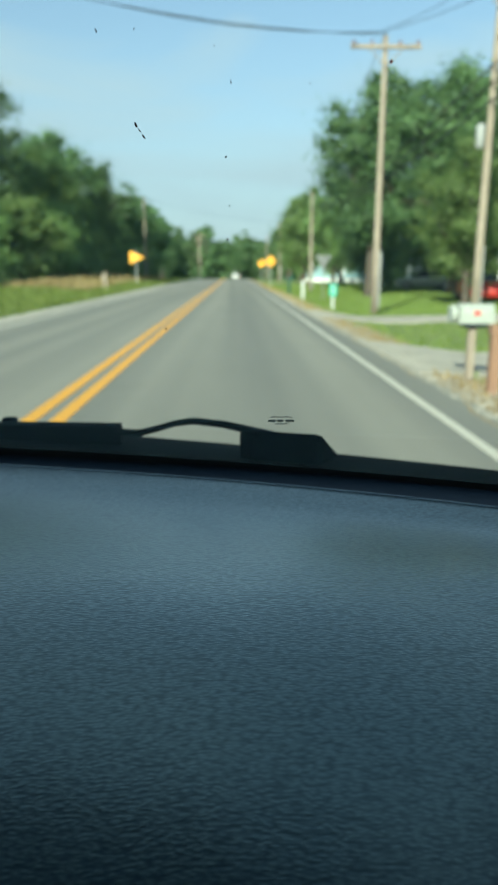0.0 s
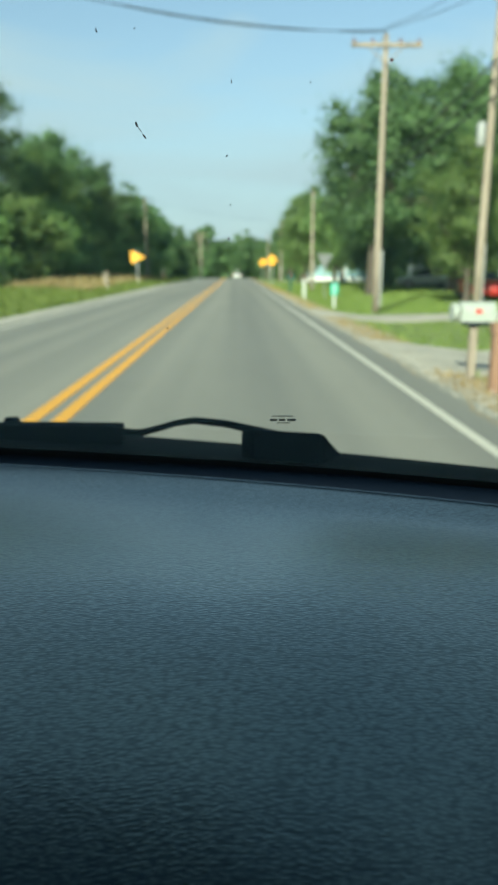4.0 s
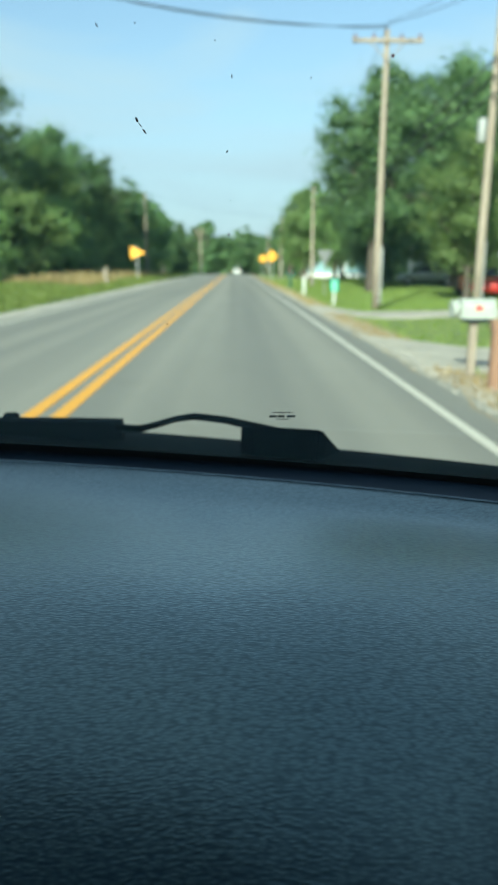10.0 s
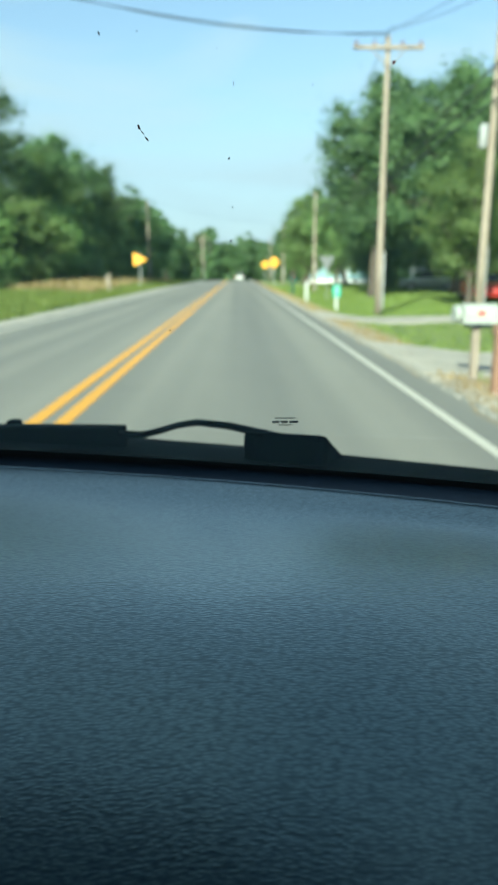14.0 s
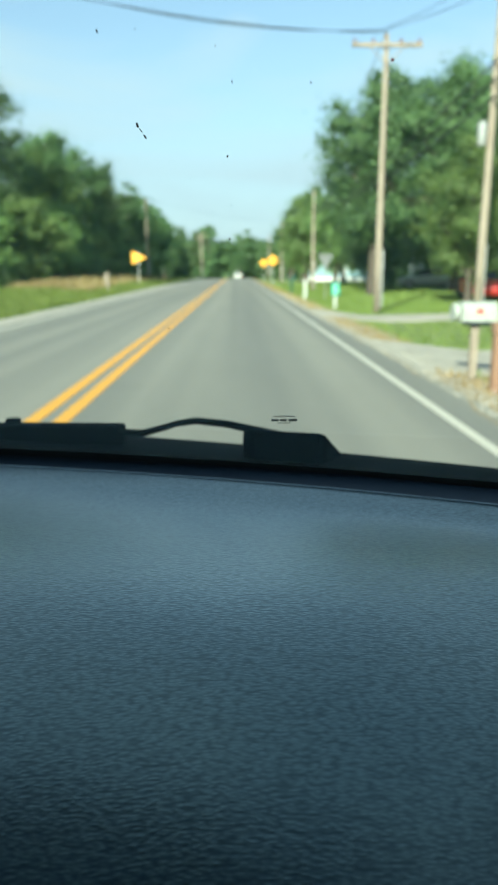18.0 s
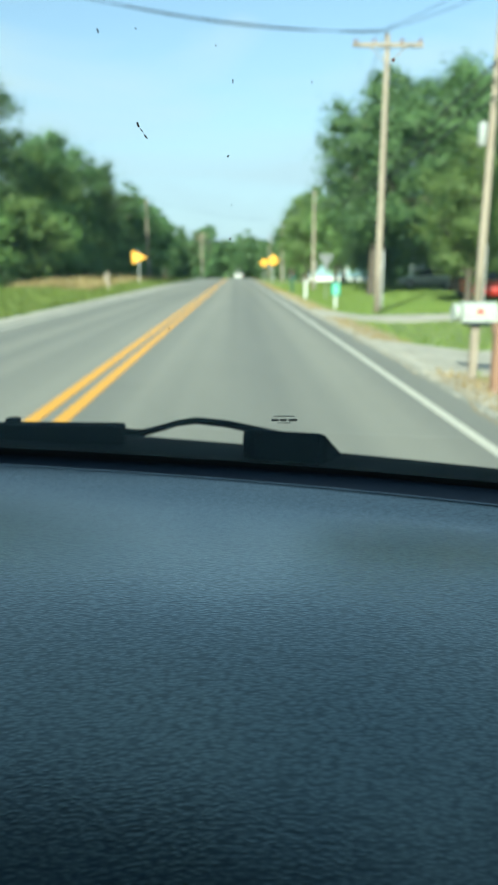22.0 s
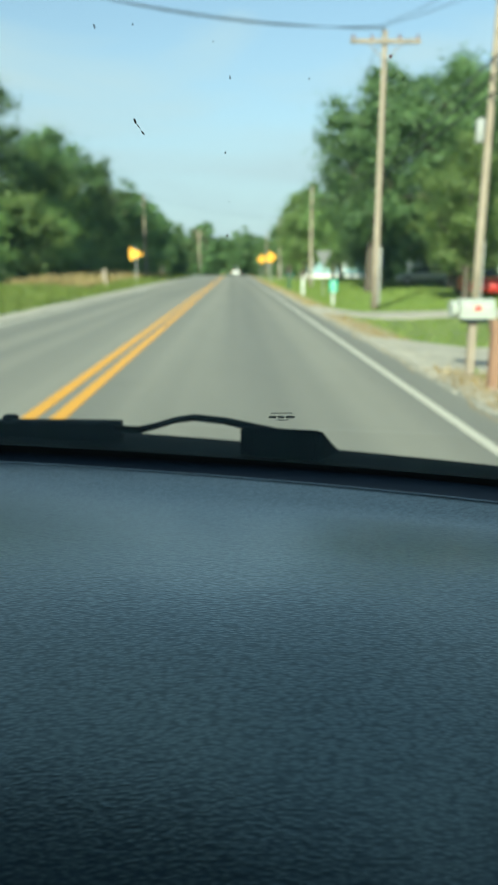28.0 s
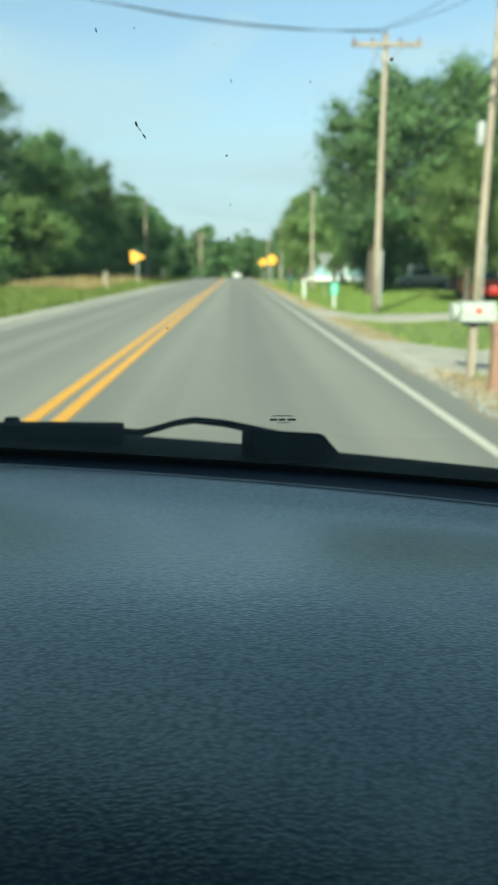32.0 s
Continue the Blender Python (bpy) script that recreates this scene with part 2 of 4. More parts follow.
def paint_material(name, low, high, worn=(0.12, 0.12, 0.11)):
    m, nt, b = material(name)
    wear = noisy(nt, world_coords(nt, (1, 0.35, 1)), 9.0, 6.0, 0.7)
    grit = noisy(nt, world_coords(nt), 70.0, 3.0)
    col = ramp(nt, grit, (0.3, low), (0.7, high))
    fac = ramp(nt, wear, (0.60, (0, 0, 0)), (0.74, (0.75, 0.75, 0.75)))
    col = mixed(nt, fac, col, worn)
    nt.links.new(col, b.inputs["Base Color"])
    b.inputs["Roughness"].default_value = 0.6
    bumped(nt, b, grit, 0.3, 0.004)
    return m


def ground_material():
    """Mown grass, dry at the road's edge, with soil showing."""
    m, nt, b = material("mown grass ground")
    big = noisy(nt, world_coords(nt), 0.16, 5.0, 0.6)
    small = noisy(nt, world_coords(nt), 9.0, 6.0, 0.75)
    col = ramp(nt, big, (0.3, (0.135, 0.190, 0.042)), (0.55, (0.190, 0.245, 0.060)), (0.75, (0.260, 0.275, 0.090)))
    col = mixed(nt, 0.5, col, ramp(nt, small, (0.3, (0.055, 0.095, 0.016)), (0.7, (0.22, 0.27, 0.075))))
    nt.links.new(col, b.inputs["Base Color"])
    b.inputs["Roughness"].default_value = 0.9
    bumped(nt, b, small, 0.8, 0.05)
    return m


def leaf_material(name, dark, light, through_leaf):
    m, nt, b = material(name)
    out = nt.nodes["Material Output"]
    g = nt.nodes.new("ShaderNodeNewGeometry")
    o = nt.nodes.new("ShaderNodeObjectInfo")
    col = ramp(nt, g.outputs["Random Per Island"], (0.0, dark), (1.0, light))
    hue = node(nt, "ShaderNodeHueSaturation")
    mr = nt.nodes.new("ShaderNodeMapRange")
    mr.inputs["To Min"].default_value, mr.inputs["To Max"].default_value = 0.72, 1.28
    nt.links.new(o.outputs["Random"], mr.inputs["Value"])
    nt.links.new(mr.outputs["Result"], hue.inputs["Value"])
    mh = nt.nodes.new("ShaderNodeMapRange")
    mh.inputs["To Min"].default_value, mh.inputs["To Max"].default_value = 0.485, 0.515
    nt.links.new(o.outputs["Random"], mh.inputs["Value"])
    nt.links.new(mh.outputs["Result"], hue.inputs["Hue"])
    nt.links.new(col, hue.inputs["Color"])
    nt.links.new(hue.outputs["Color"], b.inputs["Base Color"])
    b.inputs["Roughness"].default_value = 0.55
    b.inputs["Specular IOR Level"].default_value = 0.35
    tr = node(nt, "ShaderNodeBsdfTranslucent", Color=(*through_leaf, 1.0))
    mix = node(nt, "ShaderNodeMixShader", Fac=0.36)
    nt.links.new(b.outputs["BSDF"], mix.inputs[1])
    nt.links.new(tr.outputs["BSDF"], mix.inputs[2])
    nt.links.new(mix.outputs["Shader"], out.inputs["Surface"])
    return m


def bark_material(name, low, high):
    m, nt, b = material(name)
    v = coords(nt, (1, 1, 0.12))
    n = noisy(nt, v, 22.0, 6.0, 0.7)
    n2 = noisy(nt, coords(nt), 1.3, 4.0)
    col = mixed(nt, 0.4, ramp(nt, n, (0.3, low), (0.7, high)), ramp(nt, n2, (0.3, low), (0.7, high)))
    nt.links.new(col, b.inputs["Base Color"])
    b.inputs["Roughness"].default_value = 0.9
    bumped(nt, b, n, 0.7, 0.02)
    return m


M_DASH = dash_material()
M_GLASS = glass_material()
M_BLACK = plain("black trim", (0.010, 0.014, 0.018), (0.018, 0.024, 0.030), 0.75, 30)
# dark blue base imitates shade with a little sky reflection
M_TROUGH = plain("smooth plastic with shade and sky glare in its colour", (0.010, 0.022, 0.040), (0.015, 0.030, 0.052), 0.6, 30)
# pale colour stands in for the thin highlight on the dashboard's front crease
M_RIM_GLINT = plain("pale rim highlight", (0.13, 0.18, 0.23), (0.17, 0.23, 0.29), 0.3, 30)
M_FRIT = plain("black ceramic band", (0.003, 0.008, 0.010), (0.005, 0.011, 0.014), 0.8, 20)
M_RUBBER = plain("wiper rubber and steel", (0.002, 0.0025, 0.003), (0.004, 0.0045, 0.005), 0.9, 40)
M_COWL = plain("matte black cowl", (0.003, 0.004, 0.005), (0.006, 0.007, 0.008), 1.0, 30)
M_TROUGH.node_tree.nodes["Principled BSDF"].inputs["Specular IOR Level"].default_value = 0.4
for m in (M_RUBBER, M_COWL, M_BLACK):
    m.node_tree.nodes["Principled BSDF"].inputs["Specular IOR Level"].default_value = 0.08
M_LINER = plain("grey headliner cloth", (0.10, 0.10, 0.095), (0.14, 0.135, 0.13), 0.95, 60, bump=0.001)
M_CABIN = plain("dark cabin plastic", (0.02, 0.021, 0.023), (0.035, 0.036, 0.038), 0.6, 12)
M_BODY = plain("dark blue car paint", (0.012, 0.018, 0.034), (0.016, 0.024, 0.044), 0.28, 3)
M_TYRE = plain("tyre rubber", (0.012, 0.012, 0.012), (0.025, 0.025, 0.024), 0.85, 20)
M_RIM = plain("alloy wheel metal", (0.42, 0.42, 0.43), (0.55, 0.55, 0.56), 0.35, 8, metal=0.9)
M_SPLAT = plain("dried insect", (0.010, 0.008, 0.008), (0.030, 0.016, 0.014), 0.7, 300)
M_SPLAT_RED = plain("dried insect red", (0.16, 0.020, 0.018), (0.24, 0.035, 0.03), 0.6, 300)
M_FILM = plain("printed glass mark", (0.16, 0.17, 0.16), (0.20, 0.21, 0.20), 0.6, 100)
M_ASPHALT = asphalt_material()
M_WHITE = paint_material("white road paint", (0.42, 0.41, 0.345), (0.56, 0.54, 0.46))
M_YELLOW = paint_material("yellow road paint", (0.60, 0.285, 0.022), (0.74, 0.375, 0.040))
M_GROUND = ground_material()
M_DRYGRASS = plain("dry grass and dirt", (0.20, 0.150, 0.072), (0.36, 0.275, 0.150), 0.95, 3.0, bump=0.02)
M_GRAVEL = plain("pale gravel", (0.26, 0.25, 0.215), (0.43, 0.41, 0.355), 0.95, 5.0, bump=0.02)
M_CONCRETE = plain("dusty driveway gravel", (0.26, 0.245, 0.20), (0.44, 0.415, 0.35), 0.95, 1.6, bump=0.012)
M_POLE = bark_material("weathered pole wood", (0.165, 0.130, 0.098), (0.345, 0.300, 0.240))
M_TIMBER = bark_material("reddish timber", (0.17, 0.095, 0.060), (0.29, 0.175, 0.115))
M_BARK = bark_material("tree bark", (0.040, 0.032, 0.024), (0.105, 0.085, 0.065))
M_LEAF = leaf_material("broad green leaves", (0.055, 0.106, 0.042), (0.132, 0.204, 0.082), (0.21, 0.35, 0.12))
M_LEAF_PALE = leaf_material("pale green leaves", (0.085, 0.150, 0.044), (0.190, 0.270, 0.092), (0.28, 0.43, 0.13))
M_LEAF_DARK = leaf_material("dark green leaves", (0.048, 0.094, 0.040), (0.118, 0.188, 0.074), (0.19, 0.33, 0.11))
M_GRASSBLADE = leaf_material("grass blades", (0.095, 0.160, 0.026), (0.220, 0.270, 0.070), (0.30, 0.40, 0.08))
M_DRYBLADE = leaf_material("dry grass blades", (0.22, 0.165, 0.070), (0.42, 0.33, 0.16), (0.30, 0.24, 0.10))
M_STEEL = plain("galvanised steel", (0.30, 0.31, 0.31), (0.42, 0.43, 0.43), 0.45, 10, metal=0.7)
M_WIRE = plain("cable sheath", (0.015, 0.015, 0.016), (0.03, 0.03, 0.03), 0.6, 5)
M_SIGN = plain("amber sign sheeting", (0.80, 0.36, 0.015), (0.86, 0.41, 0.025), 0.45, 4)
M_SIGNBLACK = plain("black sign ink", (0.012, 0.012, 0.012), (0.02, 0.02, 0.02), 0.5, 8)
M_WHITEPAINT = plain("white enamel", (0.38, 0.40, 0.38), (0.50, 0.52, 0.49), 0.4, 4)
M_MAILBOX = plain("chalky white enamel", (0.27, 0.30, 0.27), (0.36, 0.39, 0.35), 0.6, 9)
M_REDPAINT = plain("red enamel", (0.45, 0.03, 0.025), (0.60, 0.05, 0.04), 0.4, 6)
M_GREENPLASTIC = plain("green moulded plastic", (0.010, 0.055, 0.040), (0.018, 0.080, 0.058), 0.45, 6)
M_TEAL = plain("teal reflective sheeting", (0.010, 0.30, 0.21), (0.020, 0.38, 0.27), 0.45, 8)
M_SIDING = plain("pale blue metal siding", (0.20, 0.33, 0.37), (0.27, 0.41, 0.45), 0.5, 1.0, stretch=(1, 1, 5))
M_SIDING_WHITE = plain("white siding", (0.66, 0.66, 0.63), (0.78, 0.78, 0.75), 0.55, 1.2, stretch=(1, 1, 6))
M_ROOF = plain("grey shingle roof", (0.10, 0.095, 0.09), (0.18, 0.17, 0.16), 0.9, 3.0, bump=0.01)
M_DARKGLASS = plain("dark window pane", (0.015, 0.02, 0.024), (0.03, 0.037, 0.042), 0.08, 2)
M_CERAMIC = plain("brown insulator glaze", (0.10, 0.04, 0.03), (0.16, 0.06, 0.045), 0.3, 10)
M_GREYCAN = plain("grey transformer enamel", (0.20, 0.215, 0.21), (0.28, 0.29, 0.285), 0.5, 5)
M_LENS_RED = plain("red lamp lens", (0.35, 0.01, 0.01), (0.45, 0.02, 0.02), 0.2, 5)

# ---------------------------------------------------------------- ground and road
def height(x, y):
    """The ground: a crowned road on a slight rise, a ditch on one side and a bank on the other."""
    z = 0.0
    if y > 115:
        z -= min(7.0, ((y - 115) ** 2) * 0.00030)
    if x > 2.6:
        z -= 0.20 * min(1.0, (x - 2.6) / 1.6) - 0.16 * min(1.0, max(0.0, (x - 5.0) / 7.0))
    if x < -6.0:
        k = min(1.0, (-6.0 - x) / 4.0)
        z += k * 0.55 * math.exp(-((y - 62.0) / 22.0) ** 2) + 0.12 * k
    return z


def ground_mesh():
    xs = [-2500, -900, -400, -160, -80, -45, -30, -22, -17, -14, -12, -10.5, -9.2, -8, -7, -6.3, -5.8, -3, 0, 2.2, 2.6, 3, 3.6, 4.2, 5, 6.2, 8,
          10, 12, 15, 20, 27, 36, 50, 90, 180, 400, 900, 2500]
    ys = [-2500, -900, -300, -120, -60, -30] + [-18 + 4.0 * i for i in range(36)] + [132, 140, 150, 162, 176, 195, 220, 250, 290, 350, 450, 700, 1400, 4500]
    vs = []
    for y in ys:
        for x in xs:
            bump = 0.05 * noise.noise(Vector((x * 0.4, y * 0.4, 0))) if (x < -6.4 or x > 3.7) and abs(x) < 60 else 0.0
            on_road = -5.9 < x < 2.65
            vs.append((x, y, height(x, y) + bump - (0.03 if on_road else 0.0)))
    n = len(xs)
    fs = [(j * n + i, j * n + i + 1, (j + 1) * n + i + 1, (j + 1) * n + i) for j in range(len(ys) - 1) for i in range(n - 1)]
    return mesh_from("ground", vs, fs, True)


tagged(part("ground", ground_mesh(), M_GROUND), "mown green grass verges and lawns", "ground", kind="structure")


def along(x0, x1, y0, y1, lift, thick, step=6.0, wob=0.0, seed=0.0):
    """A band along the road between two distances from the centre, with some thickness."""
    n = max(1, int((y1 - y0) / step))
    vs, fs = [], []
    for i in range(n + 1):
        y = y0 + (y1 - y0) * i / n
        a = x0 + wob * noise.noise(Vector((y * 0.7, seed, 1.0)))
        b = x1 + wob * noise.noise(Vector((y * 0.7, seed, 7.0)))
        za, zb = height(a, y) + lift, height(b, y) + lift
        vs += [(a, y, za - thick), (a, y, za), (b, y, zb), (b, y, zb - thick)]
        if i:
            k = 4 * i
            fs += [(k - 4 + j, k - 3 + j, k + 1 + j, k + j) for j in range(3)]
    fs += [(0, 1, 2, 3), (4 * n + 3, 4 * n + 2, 4 * n + 1, 4 * n)]
    me = mesh_from("band", vs, [f[::-1] for f in fs])
    return me


tagged(part("road", along(-5.75, 2.42, -60, 330, 0.012, 0.2), M_ASPHALT), "worn grey two-lane asphalt road", "road", kind="structure")
tagged(part("road_edge_dry", along(2.34, 3.15, -60, 200, 0.014, 0.15, 0.6, 0.30, 3.0), M_DRYGRASS),
       "strip of dry grass and dirt beside the asphalt", "verge", kind="structure")
tagged(part("road_edge_gravel", along(-6.35, -5.66, -60, 200, 0.016, 0.15, 0.9, 0.14, 5.0), M_GRAVEL),
       "pale gravel strip beside the asphalt", "verge", kind="structure")
tagged(part("edge_line", along(1.84, 1.935, -60, 300, 0.017, 0.004, 3.0), M_WHITE), "worn white painted edge line", "road marking", kind="structure")
tagged(part("edge_line_far", along(-5.36, -5.24, -60, 300, 0.017, 0.004, 3.0), M_WHITE), "worn white painted edge line", "road marking", kind="structure")
for name, a in (("centre_line", -1.62), ("centre_line_far", -1.88)):
    tagged(part(name, along(a, a + 0.14, -60, 300, 0.017, 0.004, 3.0), M_YELLOW), "yellow painted line of the double centre line",
           "road marking", "double centre line", "structure")


def apron(name, y0, y1, x1, flare, mat, label):
    """A driveway that leaves the road and widens where it meets it."""
    def f(u, v):
        x = 2.40 + (x1 - 2.40) * v
        wide = flare * (1 - min(1.0, v * 2.5)) ** 2
        y = (y0 - wide) + (y1 - y0 + 2 * wide) * u
        if u in (0.0, 1.0):
            y += 0.30 * noise.noise(Vector((x * 0.9, y0 + 5 * u, 2.0)))
        return (x, y, height(x, y) + 0.035)
    vs, fs = strip(f, 6, 14)
    n = len(vs)
    vs += [(x, y, z - 0.2) for x, y, z in vs]
    rim = [i for i in range(7)] + [7 * j + 6 for j in range(1, 15)] + [7 * 14 + i for i in range(5, -1, -1)] + [7 * j for j in range(13, 0, -1)]
    fs += [(rim[i], rim[(i + 1) % len(rim)], rim[(i + 1) % len(rim)] + n, rim[i] + n) for i in range(len(rim))]
    bm = bmesh.new()
    bm.from_mesh(mesh_from("apron", vs, fs))
    tagged(part(name, bm, mat), label, "driveway", kind="structure")


apron("driveway_1", 10.2, 13.2, 16.0, 0.8, M_CONCRETE, "pale dusty gravel driveway crossing the verge")
apron("driveway_2", 21.5, 24.5, 9.0, 0.7, M_CONCRETE, "pale dusty gravel driveway beside a utility pole")

# ---------------------------------------------------------------- the car round the camera
CX = -0.35                       # middle of the car
RAKE = 0.84                      # the windscreen's rise over its run


def edge(x):
    """How far ahead the dashboard meets the windscreen."""
    x = CX + math.sqrt((x - CX) ** 2 + 0.0009) - 0.008
    return 0.727 - 0.302 * x - 0.16 * x * x


def glass_at(x, up, out=0.0):
    """A place on the windscreen, so high above its foot; out: metres outside it."""
    y = edge(x) + 0.046 - up / RAKE
    return (x, y + 0.643 * out, 1.085 + up + 0.766 * out)


car = thing("car", (0, 0, 0), "dark car interior behind a windscreen, grained dashboard", "car")


def lip(x):
    """The front edge of the dashboard top."""
    return edge(x) - 0.04 * (x + 0.12)


def swell(d):
    """The dashboard's height over its front edge: it dips behind the rim, rises a little like a shallow bowl, then rolls down to the seats."""
    n = 1 + int(d / 0.004)
    return sum(float(np.interp((i + 0.5) * d / n, (0.0, 0.045, 0.10, 0.20, 0.28, 0.39, 0.52), (-0.11, -0.11, 0.06, 0.11, 0.06, -0.17, -0.46))) for i in range(n)) * d / n


def dash_mesh():
    n_u, n_v = 110, 90
    def f(u, v):
        x = -1.07 + 1.44 * u
        d = 0.001 if 0 < v < 0.017 else 0.74 * max(0.0, v - 1 / 90) * 90 / 89
        y = lip(x) - d
        # towards the passenger's side the roll begins nearer the glass
        z = 1.085 + swell(d + 1.3 * max(0.0, 0.727 - lip(x)) * min(1.0, d / 0.20))
        z += 0.0025 * math.sin(x * 5.0 + 0.6)
        z -= 0.35 * max(0.0, x - 0.03) ** 2 * min(1.0, d / 0.25) ** 2   # falls away towards the side
        if v > 0.92:
            k = (v - 0.92) / 0.08
            z -= 0.09 * k * k
        return (x, y, z)
    vs, fs = strip(f, n_u, n_v)
    w = n_u + 1
    # rounded lip at the windscreen
    base = len(vs)
    for r in range(1, 6):
        a = r / 5 * math.pi / 2
        for i in range(w):
            x, y, z = vs[i]
            vs.append((x, y + 0.003 * math.sin(a), z - 0.003 * (1 - math.cos(a)) - (0.05 if r == 5 else 0.0)))
    prev = list(range(w))
    for r in range(5):
        cur = [base + r * w + i for i in range(w)]
        fs += [(prev[i + 1], prev[i], cur[i], cur[i + 1]) for i in range(n_u)]
        prev = cur
    # fascia down towards the knees
    last = [n_v * w + i for i in range(w)]
    low = len(vs)
    for i in last:
        x, y, z = vs[i]
        vs.append((x, y - 0.03, 0.55))
    fs += [(last[i], last[i + 1], low + i + 1, low + i) for i in range(n_u)]
    me = mesh_from("dashboard", vs, [f[::-1] for f in fs], True)
    return me


dash = part("dashboard", dash_mesh(), M_DASH, car, "dark blue-grey grained plastic dashboard top")


# thin pale tube that draws the crease's highlight
bead_pts = [(x, lip(x) + 0.0005, 1.0856 + 0.0025 * math.sin(x * 5.0 + 0.6)) for x in (-1.0 + 0.0425 * i for i in range(33))]
part("rim_bead", tubed(bead_pts, 0.0010, 8), M_RIM_GLINT, dash, "pale bead drawn as the highlight along the dashboard's front edge", True)


def slot_mesh():
    """The strip between the dashboard's rim and the glass, coloured as if shaded, rising slightly towards the glass."""
    def f(u, v):
        x = -1.06 + 1.42 * u
        reach = max(0.012, min(0.042, edge(x) + 0.040 - lip(x)))
        return (x, lip(x) + 0.003 + reach * v, 1.0815 + 0.0075 * v ** 1.5 + 0.0025 * math.sin(x * 5.0 + 0.6))
    vs, fs = strip(f, 60, 6)
    return mesh_from("defroster_trough", vs, fs, True)


part("defroster_trough", slot_mesh(), M_TROUGH, car, "dark smooth strip at the foot of the windscreen")


def screen_mesh(up0, up1, out, n_v=14):
    def f(u, v):
        up = up0 + (up1 - up0) * v
        half = 0.735 - 0.12 * max(0.0, up) / 0.5
        return glass_at(CX + half * (2 * u - 1), up, out)
    return strip(f, 36, n_v)


vs, fs = screen_mesh(-0.012, 0.52, 0.0)
windscreen = part("windscreen", mesh_from("windscreen", vs, fs, True), M_GLASS, car, "curved glass windscreen with a thin haze film and dried insects")
windscreen.visible_shadow = False
vs, fs = screen_mesh(-0.014, 0.016, -0.002, 3)
part("ceramic_band", mesh_from("ceramic_band", vs, fs, True), M_FRIT, windscreen, "black ceramic band along the glass foot")
# added out of view, so that the near dashboard reflects dark instead of sky
vs, fs = screen_mesh(0.375, 0.52, -0.002, 4)
part("shade_band", mesh_from("shade_band", vs, fs, True), M_FRIT, windscreen, "unseen dark band at the glass head, added to darken the dashboard's reflection")

# cowl outside the glass
def cowl_mesh():
    def f(u, v):
        x = CX - 0.80 + 1.60 * u
        xe = max(-1.07, min(0.37, x))
        y = edge(xe) + 0.058 + (0.218 - 0.08 * xe) * min(1.0, v / 0.85)
        return (x, y, 1.066 - 0.008 * v - (0.10 if v > 0.99 else 0.0))
    vs, fs = strip(f, 30, 7)
    return mesh_from("cowl", vs, fs, True)


part("cowl", cowl_mesh(), M_COWL, car, "black plastic cowl under the wiper")

# wiper: arm with a hump, blade lying along the glass foot, knuckle cover
arm_pts = [(-0.1635, 0.9712, 1.0848), (-0.1303, 0.9667, 1.0839), (-0.0992, 0.9327, 1.0984), (-0.0766, 0.9016, 1.111), (-0.0515, 0.8806, 1.1188), (-0.0129, 0.8758, 1.1153), (0.0158, 0.882, 1.1074), (0.0639, 0.8939, 1.0931)]
wiper = part("wiper", tubed(arm_pts, [0.0051, 0.0051, 0.0046, 0.0043, 0.0043, 0.0046, 0.0051, 0.0064], 8), M_RUBBER, car, "black bent steel wiper arm", True)


def blade_mesh():
    bm = bmesh.new()
    rings = []
    for i in range(13):
        k = i / 12
        x = -0.766 + 0.610 * k
        y = 0.978 - 0.325 * (x + 0.156) - 0.16 * (x + 0.156) ** 2
        z = 1.0875 - 0.030 * (1 - k)
        rings.append([bm.verts.new((x, y + dy, z + dz)) for dy, dz in ((-0.006, 0.0), (-0.005, 0.006), (0.005, 0.0075), (0.012, 0.002), (0.012, -0.022), (-0.005, -0.022))])
    for a, b in zip(rings, rings[1:]):
        for k in range(6):
            bm.faces.new((a[k], a[(k + 1) % 6], b[(k + 1) % 6], b[k]))
    bm.faces.new(rings[0])
    bm.faces.new(rings[-1][::-1])
    return bm


part("blade", blade_mesh(), M_RUBBER, wiper, "black rubber wiper blade")
nub = boxed((-0.338, 1.032, 1.068), (-0.317, 1.05, 1.0915), 0.005)
part("washer_nozzle", nub, M_RUBBER, wiper, "small black washer nozzle")


def knuckle():
    """The arm's cover: a wedge with a slanting end."""
    bm = bmesh.new()
    top = [(0.0045, 0.8939, 1.1027), (0.0192, 0.8811, 1.1076), (0.1009, 0.8556, 1.1076), (0.1105, 0.862, 1.1036), (0.1424, 0.9309, 1.058)]
    low = [(x, y + 0.03, 1.05) for x, y, z in top]
    a = [bm.verts.new(p) for p in top]
    b = [bm.verts.new(p) for p in low]
    bm.faces.new(a)
    bm.faces.new(b[::-1])
    for i in range(5):
        bm.faces.new((a[i], b[i], b[(i + 1) % 5], a[(i + 1) % 5]))
    bmesh.ops.bevel(bm, geom=[e for e in bm.edges], offset=0.003, segments=2, affect="EDGES")
    return bm


part("knuckle_cover", knuckle(), M_RUBBER, wiper, "black wedge-shaped cover of the wiper pivot")

# roof, pillars, doors, back and floor close the cabin
def shell(name, lo, hi, mat, label="", bevel=0.02):
    return part(name, boxed(lo, hi, bevel), mat, car, label)


TOP_UP = 0.50
ROOF_Z = 1.085 + TOP_UP
